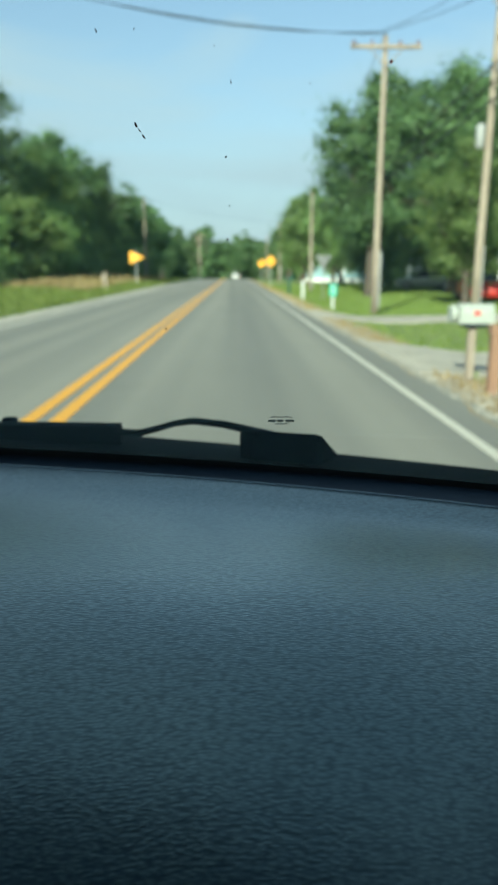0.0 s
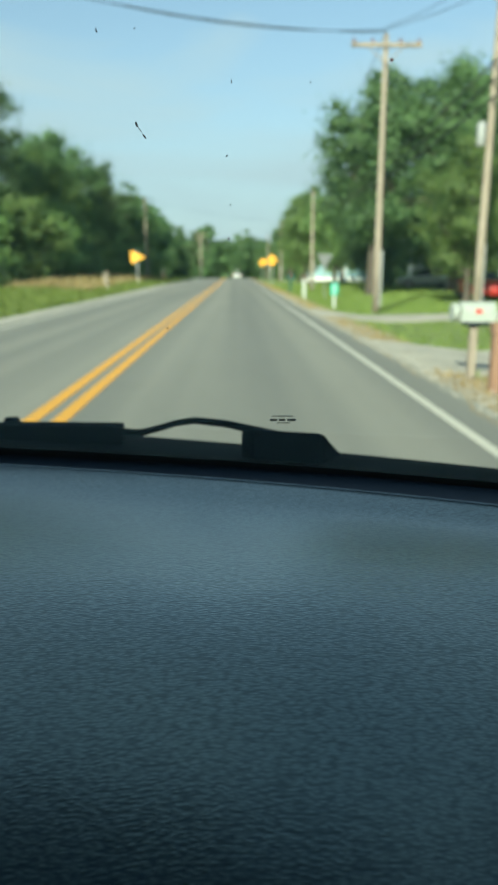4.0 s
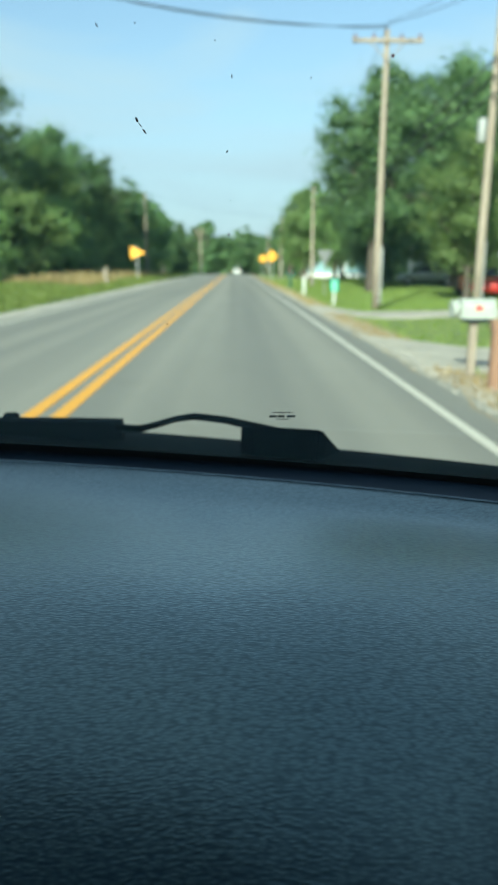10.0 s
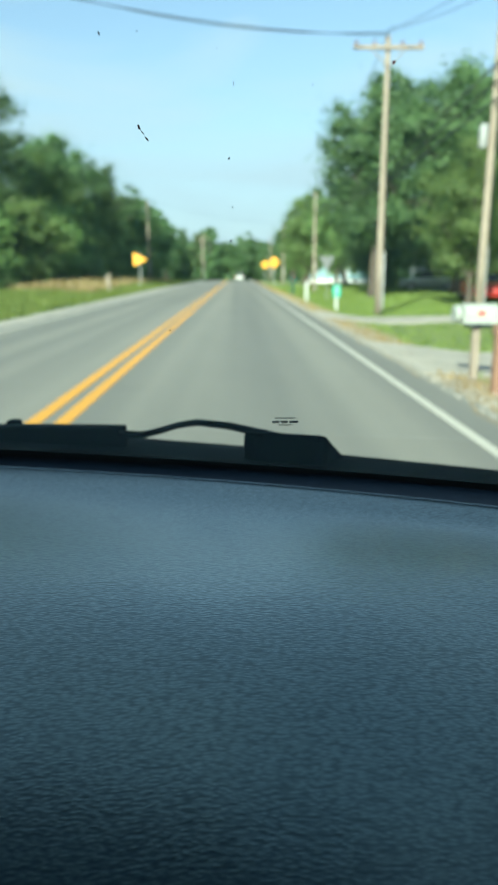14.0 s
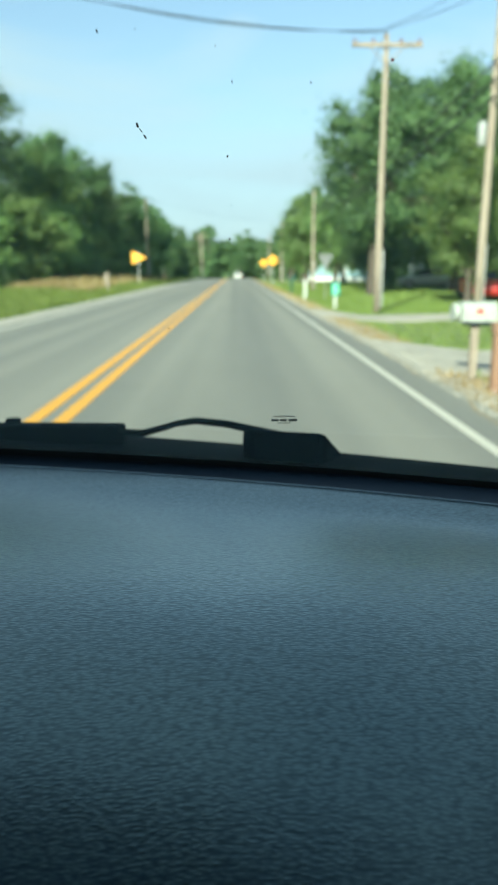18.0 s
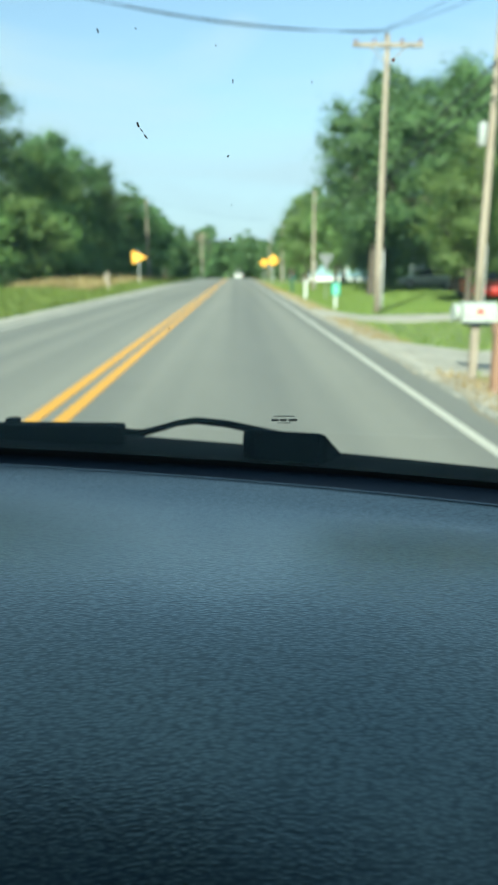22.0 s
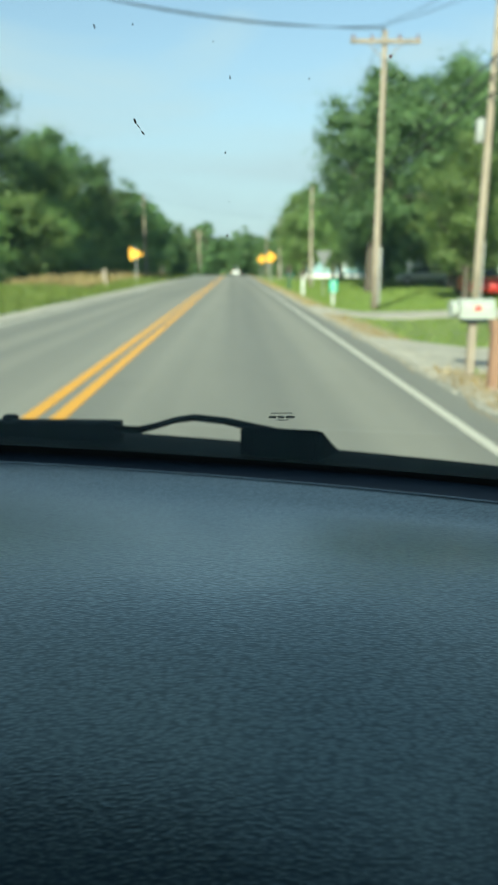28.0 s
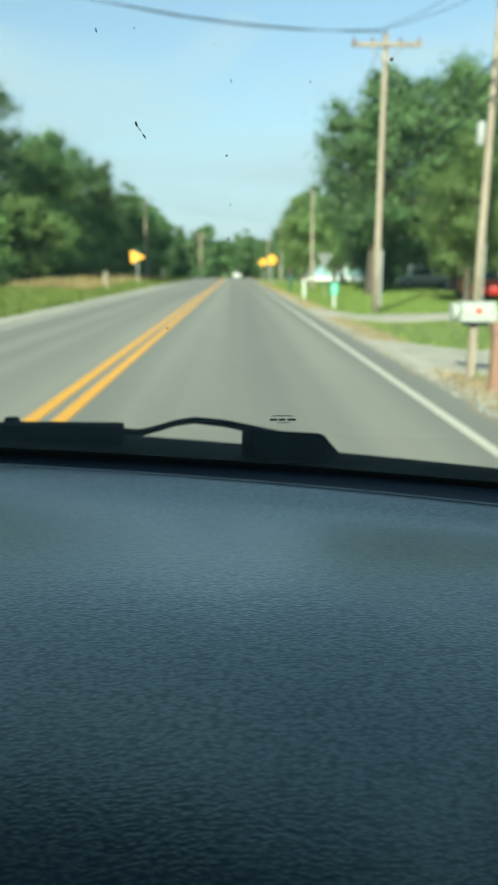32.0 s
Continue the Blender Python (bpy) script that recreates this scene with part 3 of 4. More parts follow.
def roof_mesh(lift):
    def f(u, v):
        x = CX - 0.66 + 1.32 * u
        y0 = edge(x) + 0.046 - TOP_UP / RAKE + 0.01
        y = y0 + (-2.1 - y0) * v
        return (x, y, ROOF_Z + lift + 0.06 * math.sin(math.pi * min(1, v + 0.02)) + 0.02 * math.sin(math.pi * u))
    return strip(f, 16, 16)


vs, fs = roof_mesh(0.0)
part("headliner", mesh_from("headliner", vs, [f[::-1] for f in fs], True), M_LINER, car, "pale grey cloth headliner")
vs, fs = roof_mesh(0.03)
part("roof", mesh_from("roof", vs, fs, True), M_BODY, car, "dark painted car roof")
for s in (-1, 1):
    foot = glass_at(CX + s * 0.745, 0.0, 0.0)
    head = glass_at(CX + s * 0.64, TOP_UP, 0.0)
    part("pillar", tubed([foot, [(a + b) / 2 for a, b in zip(foot, head)], head], [0.045, 0.04, 0.04], 10), M_CABIN, car, smooth=True)
    part("rear_pillar", tubed([(CX + s * 0.78, -1.9, 1.0), (CX + s * 0.66, -2.05, ROOF_Z + 0.02)], 0.06, 10), M_BODY, car, smooth=True)
    xa, xb = sorted((CX + s * 0.80, CX + s * 0.90))
    door = shell("door", (xa, -2.1, 0.32), (xb, 0.70, 1.06), M_BODY, "dark painted car door and side", 0.03)
    pane = part("side_window", mesh_from("side_window", *strip(lambda u, v: (CX + s * (0.82 - 0.15 * v), -1.95 + (2.25 - 0.65 * v) * u, 1.05 + 0.53 * v), 4, 4)), M_GLASS, car)
    pane.visible_shadow = False
    part("fender", boxed((xa, 0.72, 0.30), (xb, 2.15, 0.70), 0.05), M_BODY, car)
shell("floor_pan", (CX - 0.85, -2.1, 0.24), (CX + 0.85, 2.1, 0.32), M_CABIN)
shell("rear_panel", (CX - 0.82, -2.25, 0.30), (CX + 0.82, -2.10, 1.10), M_BODY, "dark painted car tail", 0.04)
shell("rear_seat", (CX - 0.72, -1.95, 0.36), (CX + 0.72, -1.70, 1.12), M_CABIN, "dark cloth rear seat back", 0.06)
shell("firewall", (CX - 0.80, 0.80, 0.30), (CX + 0.80, 0.86, 0.98), M_CABIN)


def hood_mesh():
    def f(u, v):
        x = CX - 0.82 + 1.64 * u
        y = 0.86 + 1.32 * v
        return (x, y, 0.965 - 0.18 * v - 0.09 * v * v + 0.025 * math.sin(math.pi * u))
    vs, fs = strip(f, 16, 12)
    return mesh_from("hood", vs, fs, True)


part("hood", hood_mesh(), M_BODY, car, "dark painted hood")
shell("front_bumper", (CX - 0.85, 2.12, 0.25), (CX + 0.85, 2.25, 0.68), M_BODY, "dark painted bumper", 0.05)
for x in (CX - 0.80, CX + 0.80):
    for y in (1.45, -1.35):
        tyre = part("tyre", tubed([(x - 0.10, y, 0.33), (x - 0.085, y, 0.33), (x + 0.085, y, 0.33), (x + 0.10, y, 0.33)], [0.28, 0.32, 0.32, 0.28], 28), M_TYRE, car)
        part("rim", tubed([(x - 0.106, y, 0.33), (x + 0.106, y, 0.33)], 0.20, 20), M_RIM, tyre)

# dried insects and the printed mark on the glass
def splat(x, y, w, h, lean, mat, seed):
    rnd = random.Random(seed)
    up = (edge(x) + 0.046 - y) * RAKE
    at = Vector(glass_at(x, up, -0.003))
    right, climb = Vector((1, 0, 0)), Vector((0, -0.766, 0.643))
    bm = bmesh.new()
    c, s = math.cos(radians(lean)), math.sin(radians(lean))
    def ring(k, lift, grow):
        out = []
        for i in range(11):
            a = 2 * math.pi * i / 11
            r = (0.75 + 0.4 * rnd.random()) * grow
            p, q = r * w / 2 * math.cos(a), r * h / 2 * math.sin(a)
            out.append(bm.verts.new(at + right * (p * c - q * s) + climb * (p * s + q * c) + lift * Vector((0, -0.643, -0.766))))
        return out
    a, b = ring(0, 0.0, 1.0), ring(1, 0.0006, 0.6)
    for i in range(11):
        bm.faces.new((a[i], a[(i + 1) % 11], b[(i + 1) % 11], b[i]))
    bm.faces.new(b)
    bm.faces.new(a[::-1])
    ob = part("insect_splat", bm, mat)
    return tagged(ob, "dried dark insect smear on the windscreen", "insect smear", "insects on the glass")


for i, (x, y, w, h, lean) in enumerate((
        (0.0748, 0.3773, 0.00242, 0.00207, 0), (-0.0549, 0.4379, 0.00237, 0.00425, 12), (-0.0514, 0.443, 0.00149, 0.00403, 25), (-0.0016, 0.4047, 0.00089, 0.00315, 3),
        (-0.0046, 0.442, 0.00159, 0.00209, -20), (-0.0683, 0.3985, 0.00117, 0.00262, 8), (-0.003, 0.4704, 0.00107, 0.00129, 0), (0.038, 0.3956, 0.00114, 0.00137, 0),
        (-0.0543, 0.5855, 0.00233, 0.00156, 0), (-0.0043, 0.4936, 0.00208, 0.00233, 0), (-0.0097, 0.3916, 0.0009, 0.0009, 0), (-0.0488, 0.3935, 0.00117, 0.00101, 0),
        (-0.0272, 0.4607, 0.00072, 0.00084, 0))):
    splat(x, y, 0.62 * w, 1.0 * h, lean, M_SPLAT_RED if i == 0 else M_SPLAT, i)
splat(-0.0534, 0.4400, 0.0004, 0.0040, 30, M_SPLAT, 74)
mark = thing("glass_mark", glass_at(0.0438, 0.0808, -0.003), "small printed maker's mark on the windscreen", "glass mark")
for i, (x0, x1, q) in enumerate(((-0.0105, -0.0045, 0), (-0.0035, 0.002, 0), (0.0035, 0.0105, 0), (-0.009, 0.008, 0.0065), (-0.005, 0.006, -0.005))):
    bm = boxed((x0, -0.0002, -0.0016 if i < 3 else -0.0004), (x1, 0.0002, 0.0016 if i < 3 else 0.0004))
    bmesh.ops.transform(bm, matrix=Matrix.Rotation(radians(50), 4, "X") @ Matrix.Scale(1.15, 4) @ Matrix.Translation((0, 0, q)), verts=bm.verts)
    part("bar", bm, M_FILM, mark)

# ---------------------------------------------------------------- trees
def leaf_cloud(centres, outward, per, size, spread, rnd, flat=0.75):
    """Many small leaf sprays: each a bent four-sided blade, scattered round the middle of its bough."""
    n = len(centres) * per
    c = np.repeat(np.array(centres), per, axis=0)
    d = rnd.normal(size=(n, 3))
    d /= np.linalg.norm(d, axis=1)[:, None] + 1e-9
    r = np.minimum(np.abs(rnd.normal(size=n)) * 0.62, 1.6)
    s = np.repeat(np.array(spread), per)
    p = c + d * (r * s)[:, None] * np.array([1, 1, flat])
    # blades face mostly outwards from their bough and up
    nrm = d * 0.55 + np.repeat(np.array(outward), per, axis=0) * 0.75 + rnd.normal(size=(n, 3)) * 0.45 + np.array([0, 0, 0.35])
    nrm /= np.linalg.norm(nrm, axis=1)[:, None]
    t = np.cross(nrm, rnd.normal(size=(n, 3)))
    t /= np.linalg.norm(t, axis=1)[:, None] + 1e-9
    b = np.cross(nrm, t)
    L = size * (0.6 + 0.8 * rnd.random(n))[:, None]
    W = L * (0.35 + 0.25 * rnd.random(n))[:, None]
    droop = nrm * L * 0.18
    v = np.stack([p - t * L - droop, p + b * W, p + t * L - droop, p - b * W], axis=1).reshape(-1, 3)
    me = bpy.data.meshes.new("crown")
    me.vertices.add(4 * n)
    me.vertices.foreach_set("co", v.astype(np.float32).ravel())
    me.loops.add(4 * n)
    me.loops.foreach_set("vertex_index", np.arange(4 * n, dtype=np.int32))
    me.polygons.add(n)
    me.polygons.foreach_set("loop_start", np.arange(0, 4 * n, 4, dtype=np.int32))
    me.update(calc_edges=True)
    me.validate()
    return me


def tree(seed, high, wide, clear, shape, leaf, size, boughs, per, label):
    """A broadleaf tree: tapered trunk, limbs that fork, and boughs of leaves at their ends."""
    rnd = np.random.default_rng(seed)
    root = thing("tree", (0, -400, 0), label, "tree", "roadside trees")
    bm = bmesh.new()
    lean = rnd.normal(size=2) * 0.25
    trunk_r = high * 0.018 + 0.06
    spine = [(lean[0] * k * k, lean[1] * k * k, -0.3 + (high * 0.88 + 0.3) * k) for k in (0, 0.06, 0.2, 0.4, 0.6, 0.8, 1.0)]
    tube(bm, spine, [trunk_r * q for q in (1.5, 1.1, 0.95, 0.75, 0.5, 0.28, 0.08)], 9)
    centres, spread, outward = [], [], []
    # the crown is a set of uneven lobes, each the end of a limb, with gaps between them
    lobes = []
    n_lobes = 16 if shape != "cone" else 22
    for i in range(n_lobes):
        k = (i + 0.7 * rnd.random()) / n_lobes
        z = clear + (high - clear) * (0.06 + 0.78 * k)
        if shape == "round":
            env = math.sin(math.pi * (0.14 + 0.78 * k)) ** 0.8
        elif shape == "cone":
            env = (1.0 - k) ** 0.8 * 0.95 + 0.06
        else:
            env = 0.50 + 0.5 * math.sin(math.pi * min(1, k * 1.1)) if k < 0.85 else 0.45
        a = i * 2.4 + rnd.normal() * 0.5
        r = wide * env * (0.22 + 0.42 * rnd.random()) * (0.5 if k > 0.8 else 1.0)
        size_l = wide * (0.36 + 0.24 * rnd.random()) * (0.75 + 0.25 * env) * (0.7 if shape == "cone" else 1.0)
        mid = Vector((lean[0] * k + r * math.cos(a), lean[1] * k + r * math.sin(a), z))
        lobes.append((mid, size_l))
        zs = max(clear * 0.7, z - r * 0.75 - 0.3)
        q = zs / (high * 0.88)
        start = Vector((lean[0] * q * q, lean[1] * q * q, zs))
        bend = start.lerp(mid, 0.5) + Vector((0, 0, -0.10 * r))
        tube(bm, [start, bend, mid], [trunk_r * 0.34 * (1.1 - 0.7 * k), trunk_r * 0.2, 0.03], 5, False)
    weight = np.array([s_ ** 2 for _, s_ in lobes])
    pick = rnd.choice(len(lobes), size=boughs, p=weight / weight.sum())
    for i in range(boughs):
        mid, size_l = lobes[pick[i]]
        d = rnd.normal(size=3)
        d /= np.linalg.norm(d)
        d[2] = d[2] * 0.8 + 0.12
        rr = size_l * (0.25 + 0.75 * rnd.random() ** 0.6)
        tip = mid + Vector(d) * rr
        tip.z = max(tip.z, clear * 0.75 + 0.15)
        centres.append(tip)
        outward.append(d)
        spread.append(size_l * (0.26 + 0.24 * rnd.random()) + 0.2)
        if i % 4 == 0:
            tube(bm, [mid, mid.lerp(tip, 0.6) + Vector((0, 0, -0.05)), tip], [0.035, 0.025, 0.012], 4, False)
    part("trunk", bm, M_BARK, root, smooth=True)
    part("crown", leaf_cloud(centres, outward, per, size, spread, rnd), leaf, root)
    return root


KINDS = {
    "oak": tree(1, 13.5, 5.2, 2.6, "round", M_LEAF, 0.12, 230, 165, "tall broadleaf tree with a full green crown"),
    "oak2": tree(2, 15.5, 5.0, 2.2, "round", M_LEAF_DARK, 0.12, 230, 165, "tall dark green broadleaf tree in a wood edge"),
    "elm": tree(8, 13.0, 4.2, 3.0, "column", M_LEAF_DARK, 0.115, 215, 160, "tall open broadleaf tree with grey-green leaves"),
    "maple": tree(3, 10.0, 4.0, 1.6, "round", M_LEAF_PALE, 0.11, 190, 150, "medium broadleaf tree with light green leaves"),
    "poplar": tree(4, 16.5, 3.1, 2.4, "column", M_LEAF, 0.14, 180, 110, "tall narrow broadleaf tree"),
    "shrub": tree(6, 5.0, 2.9, 0.2, "round", M_LEAF_PALE, 0.11, 100, 110, "leafy light green young tree"),
    "brush": tree(7, 2.6, 2.0, 0.0, "round", M_LEAF, 0.09, 60, 80, "low leafy shrub at the wood edge"),
    "far_oak": tree(9, 13.5, 5.2, 1.8, "round", M_LEAF, 0.26, 120, 75, "tall dark green broadleaf tree in a wood edge"),
    "far_ash": tree(10, 12.5, 4.6, 1.6, "round", M_LEAF, 0.26, 120, 75, "tall green broadleaf tree in a wood edge"),
    "far_poplar": tree(12, 16.0, 3.2, 1.6, "column", M_LEAF, 0.24, 110, 75, "tall narrow green tree in a wood edge"),
}
used_kinds = set()


def plant(kind, x, y, size=1.0, turn=0.0, label=""):
    base = KINDS[kind]
    z = height(x, y) - 0.05
    m = pose(x, y, z, 0, 0, turn)
    if kind not in used_kinds:
        used_kinds.add(kind)
        base.matrix_world = m
        base.scale = (size, size, size)
        ob = base
    else:
        ob = copy_thing(base, m)
        ob.scale = (size, size, size)
    if label:
        tagged(ob, label)
    return ob


# wood along the far side of the road
rnd = random.Random(11)
for x, y, kind, s in ((-17.5, 52, "oak2", 0.92), (-14.8, 60, "maple", 1.0), (-21, 59, "poplar", 0.98), (-16.8, 69, "oak", 1.0), (-19.5, 77, "elm", 1.15),
                      (-15.6, 84, "oak2", 0.88), (-16.8, 95, "poplar", 0.90), (-15.2, 106, "far_oak", 0.98), (-15.8, 118, "far_ash", 1.05), (-15.4, 131, "far_oak", 1.0),
                      (-16.2, 146, "far_ash", 1.12), (-15.6, 162, "far_oak", 1.05), (-23, 44, "far_oak", 1.1), (-24, 90, "far_oak", 1.2), (-23, 108, "far_ash", 1.15),
                      (-22, 128, "far_oak", 1.1), (-27, 68, "far_oak", 1.15), (-24.5, 36, "far_ash", 1.0), (-30, 24, "far_oak", 1.0), (-31, 10, "far_ash", 1.0),
                      (-32, -6, "far_oak", 1.0), (-31, -22, "far_ash", 1.0), (-32, -40, "far_oak", 1.1)):
    plant(kind, x, y, s, rnd.uniform(0, 360))
for x, y, kind, s in ((-13.8, 49, "shrub", 1.15), (-13.4, 56, "shrub", 1.2), (-15.5, 45, "shrub", 1.3), (-13.6, 66, "brush", 1.3), (-13.6, 74, "shrub", 1.0),
                      (-13.4, 82, "brush", 1.5), (-13.2, 91, "shrub", 0.9), (-13.6, 101, "brush", 1.5), (-13.8, 112, "shrub", 0.9), (-13.6, 124, "brush", 1.6),
                      (-16.5, 35, "shrub", 1.1), (-12.0, 60, "brush", 0.8)):
    plant(kind, x, y, s, rnd.uniform(0, 360))
# lawns and trees on the near side
for x, y, kind, s in ((7.9, 43, "elm", 1.0), (12.3, 40, "oak", 0.93), (9.4, 52, "oak2", 0.70), (9.6, 30.5, "maple", 0.66), (17.0, 34, "oak2", 0.85),
                      (7.2, 76, "maple", 1.0), (8.8, 66, "maple", 0.9), (12, 84, "far_ash", 0.8), (16, 57, "oak", 0.80), (22, 46, "oak2", 0.9), (8.6, 96, "maple", 0.9),
                      (8.4, 112, "far_ash", 0.75), (9.0, 128, "far_ash", 0.8), (27, 56, "far_oak", 1.0), (16, 16, "far_ash", 0.9), (15, 0, "far_oak", 0.95),
                      (14.2, 48, "oak2", 0.92), (11.2, 60, "oak2", 0.86), (20, 50, "elm", 1.0), (13.4, 68, "shrub", 1.0), (17.5, 64, "shrub", 1.2), (14, -18, "far_ash", 0.95), (16, -36, "far_oak", 1.0), (19, 110, "far_oak", 0.95), (28, 88, "far_oak", 1.05)):
    plant(kind, x, y, s, rnd.uniform(0, 360))
# trees that close the view
for i in range(22):
    plant(rnd.choice(("far_oak", "far_ash")), -42 + 4.0 * i + rnd.uniform(-1.5, 1.5), 292 + rnd.uniform(-10, 14), rnd.uniform(1.5, 1.85), rnd.uniform(0, 360),
          "broadleaf tree in the distant wood across the road's end")
for i in range(34):
    x = -70 + 4.3 * i + rnd.uniform(-1.5, 1.5)
    plant(rnd.choice(("far_oak", "far_oak", "far_ash", "far_poplar")), x, 250 + rnd.uniform(-14, 22), rnd.uniform(1.25, 1.6), rnd.uniform(0, 360),
          "broadleaf tree in the distant wood across the road's end")

# ---------------------------------------------------------------- poles and wires
def pole(x, y, high, lean=0.0, arm=True, can=False, mat=None, label="weathered grey wooden utility pole", light=False):
    root = thing("utility_pole", (x, y, height(x, y) - 0.02), label, "utility pole", "utility poles along the road")
    mat = mat or M_POLE
    part("shaft", tubed([(lean * k * high, 0, k * high) for k in (0, 0.25, 0.5, 0.75, 1.0)], [0.125, 0.117, 0.105, 0.092, 0.08], 12), mat, root, smooth=True)
    top = lean * high
    if arm:
        part("crossarm", boxed((top - 1.15, -0.17, high - 0.42), (top + 1.15, -0.07, high - 0.30), 0.01), mat, root)
        for dx in (-1.05, -0.45, 0.45, 1.05):
            part("insulator", tubed([(top + dx, -0.12, high - 0.30), (top + dx, -0.12, high - 0.24), (top + dx, -0.12, high - 0.16)], [0.03, 0.055, 0.03], 8), M_CERAMIC, root)
        for s in (-1, 1):
            part("brace", tubed([(top + s * 0.6, -0.13, high - 0.38), (top, -0.13, high - 0.95)], 0.018, 5), mat, root)
    else:
        part("insulator", tubed([(top, 0, high), (top, 0, high + 0.09), (top, 0, high + 0.18)], [0.04, 0.06, 0.03], 8), M_CERAMIC, root)
    if can:
        z = 4.8
        part("transformer", tubed([(lean * 5.1 - 0.26, -0.05, z), (lean * 5.1 - 0.26, -0.05, z + 0.03), (lean * 5.1 - 0.26, -0.05, z + 0.58), (lean * 5.1 - 0.26, -0.05, z + 0.64)], [0.11, 0.13, 0.13, 0.09], 16), M_GREYCAN, root, smooth=True)
    part("ground_wire", tubed([(0.15, -0.03, 0.05), (lean * high * 0.5 + 0.135, -0.03, high * 0.5), (top + 0.11, -0.03, high - 0.8)], 0.008, 5), M_WIRE, root)
    part("guard", boxed((0.10, -0.06, 0.25), (0.17, 0.06, 2.2), 0.01), M_STEEL, root)
    return root


POLES = [(4.95, 25.9, 9.0, 0.0), (7.0, 21.3, 9.2, 0.012), (5.65, 54.9, 7.0, 0.0), (5.6, 92, 7.2, 0.0), (5.6, 128, 7.4, 0.0)]
pole(*POLES[0], arm=True)
pole(*POLES[1], arm=True, can=True)
for p in POLES[2:]:
    pole(*p, arm=False, label="weathered grey wooden utility pole beside the far verge")
pole(-10.2, 86, 8.8, 0.0, arm=False, label="weathered grey wooden utility pole at the wood edge")
pole(-6.9, 150, 9.0, 0.0, arm=True, label="weathered grey wooden utility pole at the wood edge")
pole(-7.6, 162, 9.0, 0.0, arm=True, label="weathered grey wooden utility pole at the wood edge")
pole(-9.5, 19.5, 9.1, 0.0, arm=True, label="weathered grey wooden utility pole at the wood edge")
pole(7.2, -14.0, 9.4, 0.0, arm=True, label="weathered grey wooden utility pole beside the verge")


def wire(a, b, sag, label="black overhead power cable between poles", r=0.011):
    a, b = Vector(a), Vector(b)
    pts = [a.lerp(b, k / 14) - Vector((0, 0, sag * 4 * (k / 14) * (1 - k / 14))) for k in range(15)]
    ob = part("overhead_cable", tubed(pts, r, 5), M_WIRE)
    return tagged(ob, label, "cable", "overhead cables")


def top_of(p, dx=0.0, dz=0.0):
    return (p[0] + p[3] * p[2] + dx, p[1] - 0.12, height(p[0], p[1]) + p[2] + dz)


for dx in (-1.05, -0.45, 0.45, 1.05):
    wire(top_of(POLES[1], dx, -0.16), (7.2 + dx, -14.1, height(7.2, -14) + 9.24), 0.5)
wire(top_of(POLES[1], -0.45, -0.16), top_of(POLES[0], 0, 0.16), 0.12)
wire(top_of(POLES[1], 0.45, -0.16), top_of(POLES[0], 0, 0.10), 0.14)
wire(top_of(POLES[0], 0, 0.16), top_of(POLES[2], 0, 0.16), 0.5)
wire(top_of(POLES[2], 0, 0.16), top_of(POLES[3], 0, 0.16), 0.6)
wire(top_of(POLES[3], 0, 0.16), top_of(POLES[4], 0, 0.16), 0.6)
for k, (low, sag) in enumerate(((2.3, 0.25), (2.75, 0.30), (3.2, 0.22))):
    wire(top_of(POLES[1], -0.12, -low), (7.2, -14.1, height(7.2, -14) + 9.4 - low), 0.5, "black telephone cable below the power lines", 0.030)
    wire(top_of(POLES[1], -0.12, -low), top_of(POLES[2], 0.0, -low * 0.45), sag + 0.3, "black telephone cable below the power lines", 0.026)
for dx in (-0.45, 0.45, 1.05):
    wire((-9.5 + dx, 19.4, height(-9.5, 19.5) + 8.94), top_of(POLES[0], 0, 0.0 + 0.08 * dx), 0.55 + 0.15 * dx, "black overhead cable spanning the road")
wire((-10.2, 86, height(-10.2, 86) + 8.9), top_of(POLES[3], 0, 0.1), 0.5, "black overhead cable spanning the road")

# ---------------------------------------------------------------- signs, mailbox and post
def warning_sign(x, y, mid, side, symbol):
    root = thing("warning_sign", (x, y, height(x, y) - 0.02), "amber diamond road warning sign on a steel post", "road sign", "warning signs")
    part("post", boxed((-0.03, 0.0, 0.0), (0.03, 0.03, mid + 0.3), 0.004), M_STEEL, root)
    h = side * 0.7071
    out = []
    for cx, cz in ((0, -h), (h, 0), (0, h), (-h, 0)):
        a = math.atan2(cz, cx)
        for d in (-0.06, 0.06):
            out.append(((h - 0.05) * math.cos(a + d), mid + (h - 0.05) * math.sin(a + d)))
    out.sort(key=lambda p: math.atan2(p[1] - mid, p[0]))
    bm = prism(out, 0.004)
    bmesh.ops.translate(bm, vec=(0, -0.006, 0), verts=bm.verts)
    plate = part("plate", bm, M_SIGN, root, "amber reflective plate")
    for (x0, z0, x1, z1) in symbol:
        part("symbol", boxed((x0, -0.010, mid + z0), (x1, -0.007, mid + z1)), M_SIGNBLACK, plate)
    return root


warning_sign(3.22, 66, 2.25, 0.76, ((-0.27, -0.05, 0.27, 0.04), (-0.13, 0.04, 0.13, 0.07)))
warning_sign(3.30, 90, 2.30, 0.76, ((-0.04, -0.25, 0.04, 0.10), (-0.18, 0.06, -0.02, 0.13)))

mailbox = thing("mailbox", (2.95, 9.0, height(2.95, 9.0) - 0.02), "white metal mailbox with paper tube on a short wooden post", "mailbox")
part("post", boxed((-0.045, -0.045, 0.0), (0.045, 0.045, 0.74), 0.006), M_POLE, mailbox, "pale wooden post")


